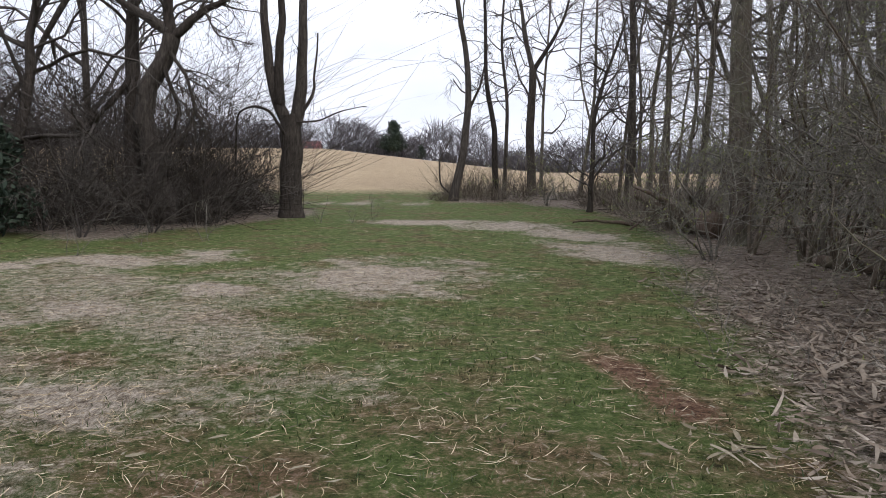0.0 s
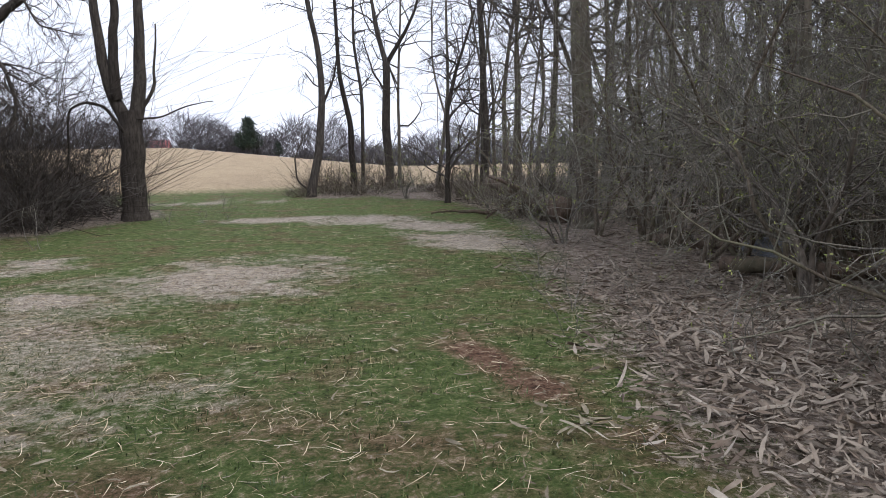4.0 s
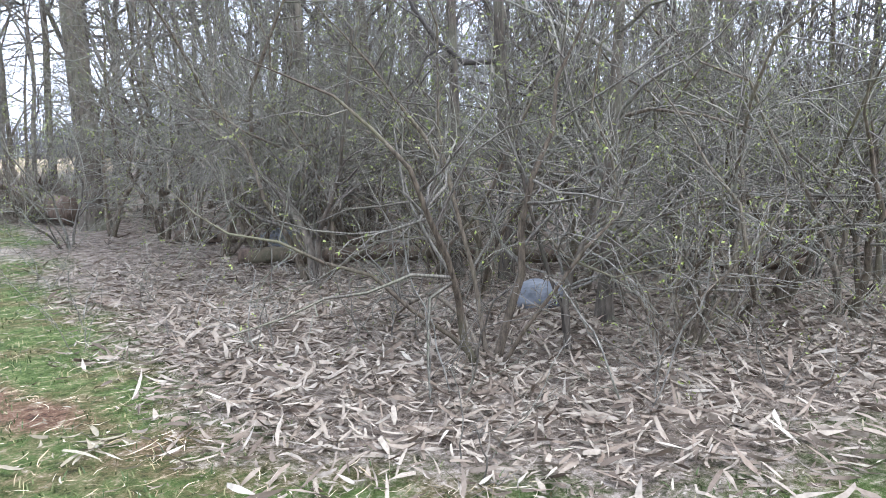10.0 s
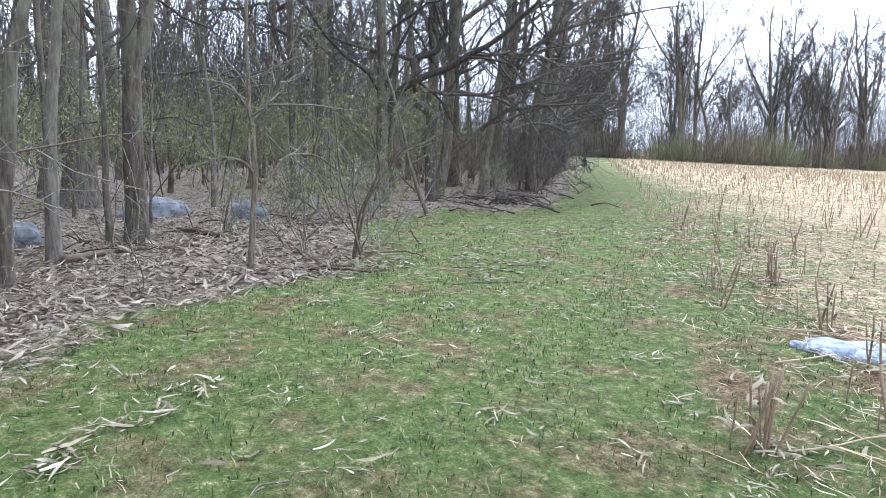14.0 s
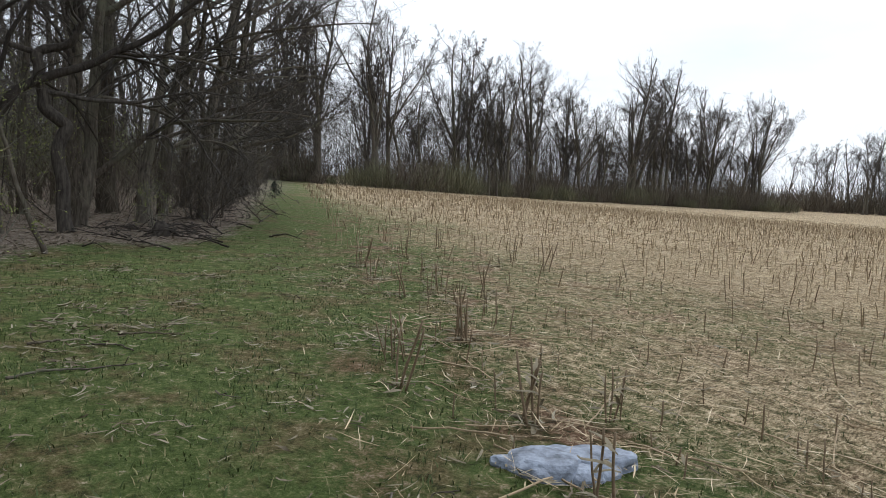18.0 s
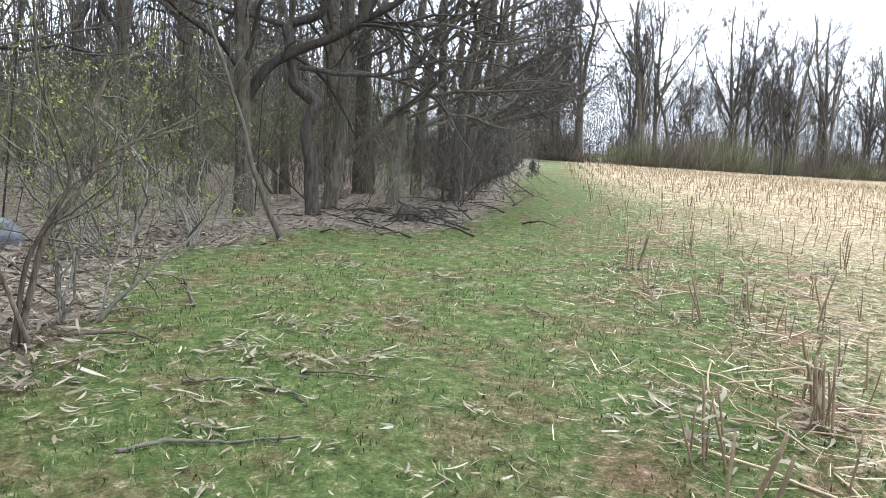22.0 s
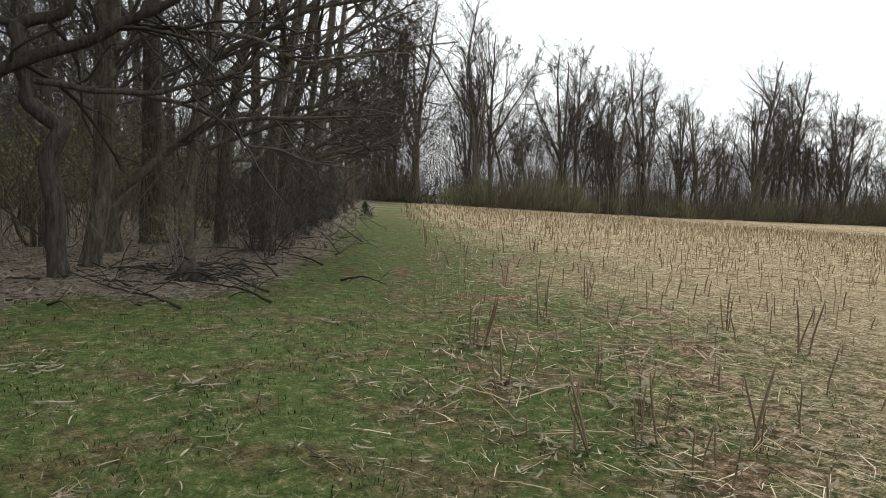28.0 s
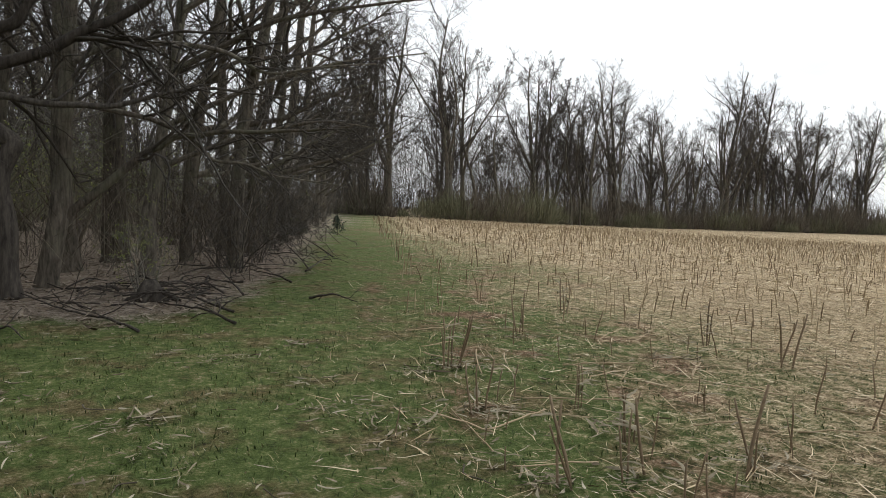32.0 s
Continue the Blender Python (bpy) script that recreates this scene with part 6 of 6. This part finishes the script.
for n, pts in enumerate([[(16.38, -9.65, 0.03), (17.1, -9.8, 0.12), (17.9, -9.85, 0.35)], [(19.22, -12.3, 0.03), (20.0, -12.6, 0.12), (20.8, -12.6, 0.45)], [(19.0, -12.1, 0.03), (20.4, -13.3, 0.10), (21.4, -14.2, 0.25)],
                         [(14.32, -7.58, 0.02), (15.0, -7.5, 0.05), (15.7, -7.2, 0.06), (17.5, -7.0, 0.1)], [(14.16, -8.55, 0.02), (14.9, -8.5, 0.10), (15.6, -8.2, 0.12)], [(21.8, -14.4, 0.03), (22.8, -14.6, 0.2), (23.5, -14.5, 0.4)],
                         [(15.0, -8.9, 0.02), (15.6, -8.8, 0.08), (16.5, -8.7, 0.20)], [(17.5, -11.0, 0.02), (18.2, -11.1, 0.08), (18.9, -11.0, 0.10)]]):
    log_thing(620 + n, pts, 0.018, 0.007, "dark sprawling dead branch on the edge of the grass", "dead_branch", 4, M_BARK_DARK)
log_thing(10, [(4.6, 17.8, 0.05), (3.9, 18.4, 0.08), (3.2, 18.2, 0.04)], 0.05, 0.02, "dead branch on pale ground", "dead_branch", 2)
log_thing(11, [(9.9, 0.3, 0.05), (10.6, -0.3, 0.08), (10.9, -1.2, 0.05)], 0.05, 0.02, "dark dead branch in the litter", "dead_branch", 3)
log_thing(12, [(11.6, -1.6, 0.05), (12.2, -1.2, 0.10), (12.9, -1.0, 0.06)], 0.04, 0.02, "dark dead branch in the litter", "dead_branch", 2)
log_thing(13, [(8.7, -3.82, 0.012), (8.65, -4.01, 0.03), (8.65, -4.21, 0.015)], 0.012, 0.006, "crooked pale stick lying on grass", "dead_branch", 2, M_STEM)
log_thing(15, [(8.68, -4.5, 0.012), (8.54, -4.71, 0.03), (8.43, -4.94, 0.012)], 0.011, 0.005, "crooked pale stick lying on grass", "dead_branch", 1, M_STEM)
log_thing(16, [(9.0, -2.2, 0.03), (8.75, -2.5, 0.06), (8.6, -2.8, 0.03)], 0.022, 0.010, "crooked dead branch in the litter", "dead_branch", 2, M_LOG)
log_thing(17, [(9.9, -3.15, 0.03), (9.7, -3.6, 0.06), (9.5, -3.75, 0.02)], 0.016, 0.006, "crooked dead branch at the foot of a small tree", "dead_branch", 2, M_LOG)
# brush heap where the wood meets the track
rb = np.random.default_rng(77)
for n in range(22):
    k, v, a, long = rb.uniform(1, 15), rb.uniform(-1.5, 2.0), rb.uniform(0, 6.28), rb.uniform(0.10, 0.32)
    x, y = 0.832 * k + 0.555 * v, -0.555 * k + 0.832 * v
    log_thing(650 + n, [(x, y, 0.012), (x + math.cos(a) * long * 0.5, y + math.sin(a) * long * 0.5, 0.02), (x + math.cos(a + 0.6) * long, y + math.sin(a + 0.6) * long, 0.012)], rb.uniform(0.003, 0.006), 0.0025,
              "small crooked grey stick lying on grass", "dead_branch", int(rb.integers(0, 2)), M_BARK)
for n in range(54):
    x, y = 16.9 + rb.normal(0, 0.9), -8.5 + rb.normal(0, 0.75)
    a, long = rb.uniform(0, 6.28), rb.uniform(0.3, 1.0)
    h = 0.03 + 0.30 * max(0, 1 - math.hypot(x - 16.6, y + 8.5)) * rb.random()
    log_thing(600 + n, [(x, y, h), (x + math.cos(a) * long / 2, y + math.sin(a) * long / 2, h + rb.uniform(-0.02, 0.12)), (x + math.cos(a) * long, y + math.sin(a) * long, 0.03)], rb.uniform(0.008, 0.022), 0.004,
              "dark dead branch in a heap at the edge of the grass", "dead_branch", int(rb.integers(0, 3)), M_BARK_DARK)
for n in range(34):
    if n % 2:
        x, y = rb.uniform(16.5, 23), 0
        y = -8.9 - 0.64 * (x - 16.5) + rb.normal(0, 0.6)
    else:
        x, y = rb.uniform(8, 15), 0
        y = 0.6 - 0.75 * (x - 8) + rb.uniform(0.3, 4)
    a, long = rb.uniform(0, 6.28), rb.uniform(0.5, 1.6)
    log_thing(700 + n, [(x, y, 0.03), (x + math.cos(a) * long / 2, y + math.sin(a) * long / 2, rb.uniform(0.03, 0.16)), (x + math.cos(a) * long, y + math.sin(a) * long, 0.04)], rb.uniform(0.008, 0.018), 0.004,
              "dark dead branch lying on leaf litter", "dead_branch", int(rb.integers(0, 3)), M_BARK_DARK)
# upturned rotten stump and a broken snag
for n, (x, y, h, r) in enumerate([(16.55, -8.45, 0.26, 0.15), (15.2, 3.1, 1.1, 0.26)]):
    rng = np.random.default_rng(90 + n)
    t = thing("stump", x, y, z_at(x, y), "dark rotten broken stump in leaf litter", "stump")
    b = Bunch()
    b.tube([(0, 0, -0.1), (0.02, 0, h * 0.3), (0, 0.03, h * 0.7), (0.05, 0.02, h)], (r * 1.5, r, r * 0.85, r * 0.45), 11, closed=True, lumps=0.30, rng=rng)
    part("trunk", b.mesh("trunk", M_BARK_DARK, True), t)
    for k in range(5):
        a = k * 1.256 + rng.uniform(-0.3, 0.3)
        b = Bunch()
        b.tube([(r * 0.7 * math.cos(a), r * 0.7 * math.sin(a), 0.12), (r * 1.6 * math.cos(a), r * 1.6 * math.sin(a), 0.06), (r * 2.6 * math.cos(a), r * 2.6 * math.sin(a), -0.03)], (r * 0.4, r * 0.25, r * 0.1), 6)
        part("root", b.mesh("root", M_BARK_DARK, True), t)


# ---- evergreens ----
def evergreen(x, y, height, width, label, seed, name="evergreen_tree", category="evergreen", tiers=60, low=0.15):
    rng = np.random.default_rng(seed)
    t = thing(name, x, y, z_at(x, y), label, category)
    b, leaf = Bunch(), Bunch()
    b.tube([(0, 0, -0.1), (0, 0, height * 0.5), (0, 0, height * 0.97)], (height * 0.018, height * 0.012, height * 0.002), 7)
    part("trunk", b.mesh("trunk", M_BARK_DARK, True), t)
    for n in range(tiers):
        k = low + (1 - low) * rng.random()
        a, reach = rng.uniform(0, 6.28), width * (1.05 - k) ** 0.65 * rng.uniform(0.55, 1.15)
        d = np.array((math.cos(a), math.sin(a), 0.25))
        for m in range(26):
            f = rng.uniform(0.15, 1.0)
            p = np.array((0, 0, height * k)) + d * reach * f + rng.normal(0, 1, 3) * width * 0.07
            w, v = rng.normal(0, 1, 3) * width * 0.055, rng.normal(0, 1, 3) * width * 0.020
            leaf.add([p - w, p + v, p + w, p - v], [(0, 1, 2, 3)])
    tagged(part("crown", leaf.mesh("crown", M_NEEDLE), t, "dark green needle foliage"), kind="stuff")
    return t


evergreen(-8.6, 124, 5.6, 3.0, "dark green pine above the far hedge", 1, tiers=150)
evergreen(-3.9, 125, 2.6, 1.2, "small dark pine in the far hedge", 3)
evergreen(10.5, -101, 12.5, 6.5, "dark green pine at the far side of the field", 4, tiers=240, low=0.0)
evergreen(3.0, -104, 14, 8.0, "dark green pine at the far side of the field", 5, tiers=240, low=0.0)
evergreen(-8.9, 14.4, 2.3, 1.0, "dark green cedar bush in the brush", 6, "cedar_bush", "bush", 130, 0.04)
evergreen(31.2, -20.3, 0.75, 0.42, "low dark green cedar bush on the grass", 7, "cedar_bush", "bush", 40, 0.05)

# ---- far barn and pylon ----
barn = thing("barn", -30.5, 165, 3.98, "red-roofed barn beyond the field crest", "barn", scale=0.55)
b = Bunch()
b.add([(-5, -4, 0), (5, -4, 0), (5, 4, 0), (-5, 4, 0), (-5, -4, 3.4), (5, -4, 3.4), (5, 4, 3.4), (-5, 4, 3.4), (-5, 0, 6.2), (5, 0, 6.2)],
      [(0, 1, 5, 4), (1, 2, 6, 5), (2, 3, 7, 6), (3, 0, 4, 7)], [(4, 8, 7), (5, 6, 9)])
part("wall", b.mesh("wall", M_SIDING), barn)
for side in (-1, 1):
    b = Bunch()
    b.add([(-5.4, side * 4.5, 3.2), (5.4, side * 4.5, 3.2), (5.4, 0, 6.4), (-5.4, 0, 6.4), (-5.4, side * 4.5, 3.35), (5.4, side * 4.5, 3.35), (5.4, 0, 6.55), (-5.4, 0, 6.55)],
          [(0, 1, 2, 3), (4, 5, 6, 7), (0, 1, 5, 4), (1, 2, 6, 5), (2, 3, 7, 6), (3, 0, 4, 7)])
    part("roof", b.mesh("roof", M_ROOF), barn)
pylon = thing("pylon", -68, 232, z_at(-68, 232), "distant grey steel power pylon", "pylon")
for sx, sy in ((-1, -1), (1, -1), (1, 1), (-1, 1)):
    b = Bunch()
    b.tube([(sx * 2.6, sy * 2.6, 0), (sx * 1.0, sy * 1.0, 16), (sx * 0.5, sy * 0.5, 29)], (0.16, 0.13, 0.10), 4)
    part("leg", b.mesh("leg", M_STEEL), pylon)
for n in range(9):
    z0, z1 = 3.0 * n, 3.0 * n + 3.0
    w0, w1 = 2.6 - 0.1 * z0 if z0 < 16 else 1.0 - 0.038 * (z0 - 16), 2.6 - 0.1 * z1 if z1 < 16 else 1.0 - 0.038 * (z1 - 16)
    for sy in (-1, 1):
        b = Bunch()
        b.tube([(-w0, sy * w0, z0), (w1, sy * w1, z1)], (0.08, 0.08), 4)
        part("brace", b.mesh("brace", M_STEEL), pylon)
for z0 in (19, 23.5, 28):
    b = Bunch()
    b.tube([(-5, 0, z0), (5, 0, z0)], (0.14, 0.14), 4)
    part("cross_arm", b.mesh("cross_arm", M_STEEL), pylon)

# ---- weeds: thin dry canes standing in the litter and at the track's edge ----
cane_kinds = [shrub_kind(560 + i, 0.75, 3, 0.35, (5, 2), 0, M_SHRUB, 0.004, 0.0, "thin dry weed canes standing in leaf litter") for i in range(3)]
for t in cane_kinds:
    t.name = "weed"
cane_spots = [(2.9, 5.6), (3.1, 4.6), (2.6, 6.9), (3.6, 5.2), (3.9, 4.3), (3.3, 3.0), (3.9, 2.0), (4.6, 1.6), (5.6, 1.3), (3.0, 8.8), (2.3, 5.9), (4.3, 5.5), (6.4, 1.0), (7.2, 0.6), (-3.0, 17.5), (-2.2, 18.0), (-4.6, 14.0), (-5.4, 13.0), (-1.8, 18.6), (-6.0, 11.8), (2.7, 2.2), (8.0, -0.4), (4.9, 4.0), (3.4, 7.2)]
put_trees(cane_kinds, cane_spots, "dry weeds", "thin dry weed canes standing in leaf litter", 0.7, 1.5, 24)
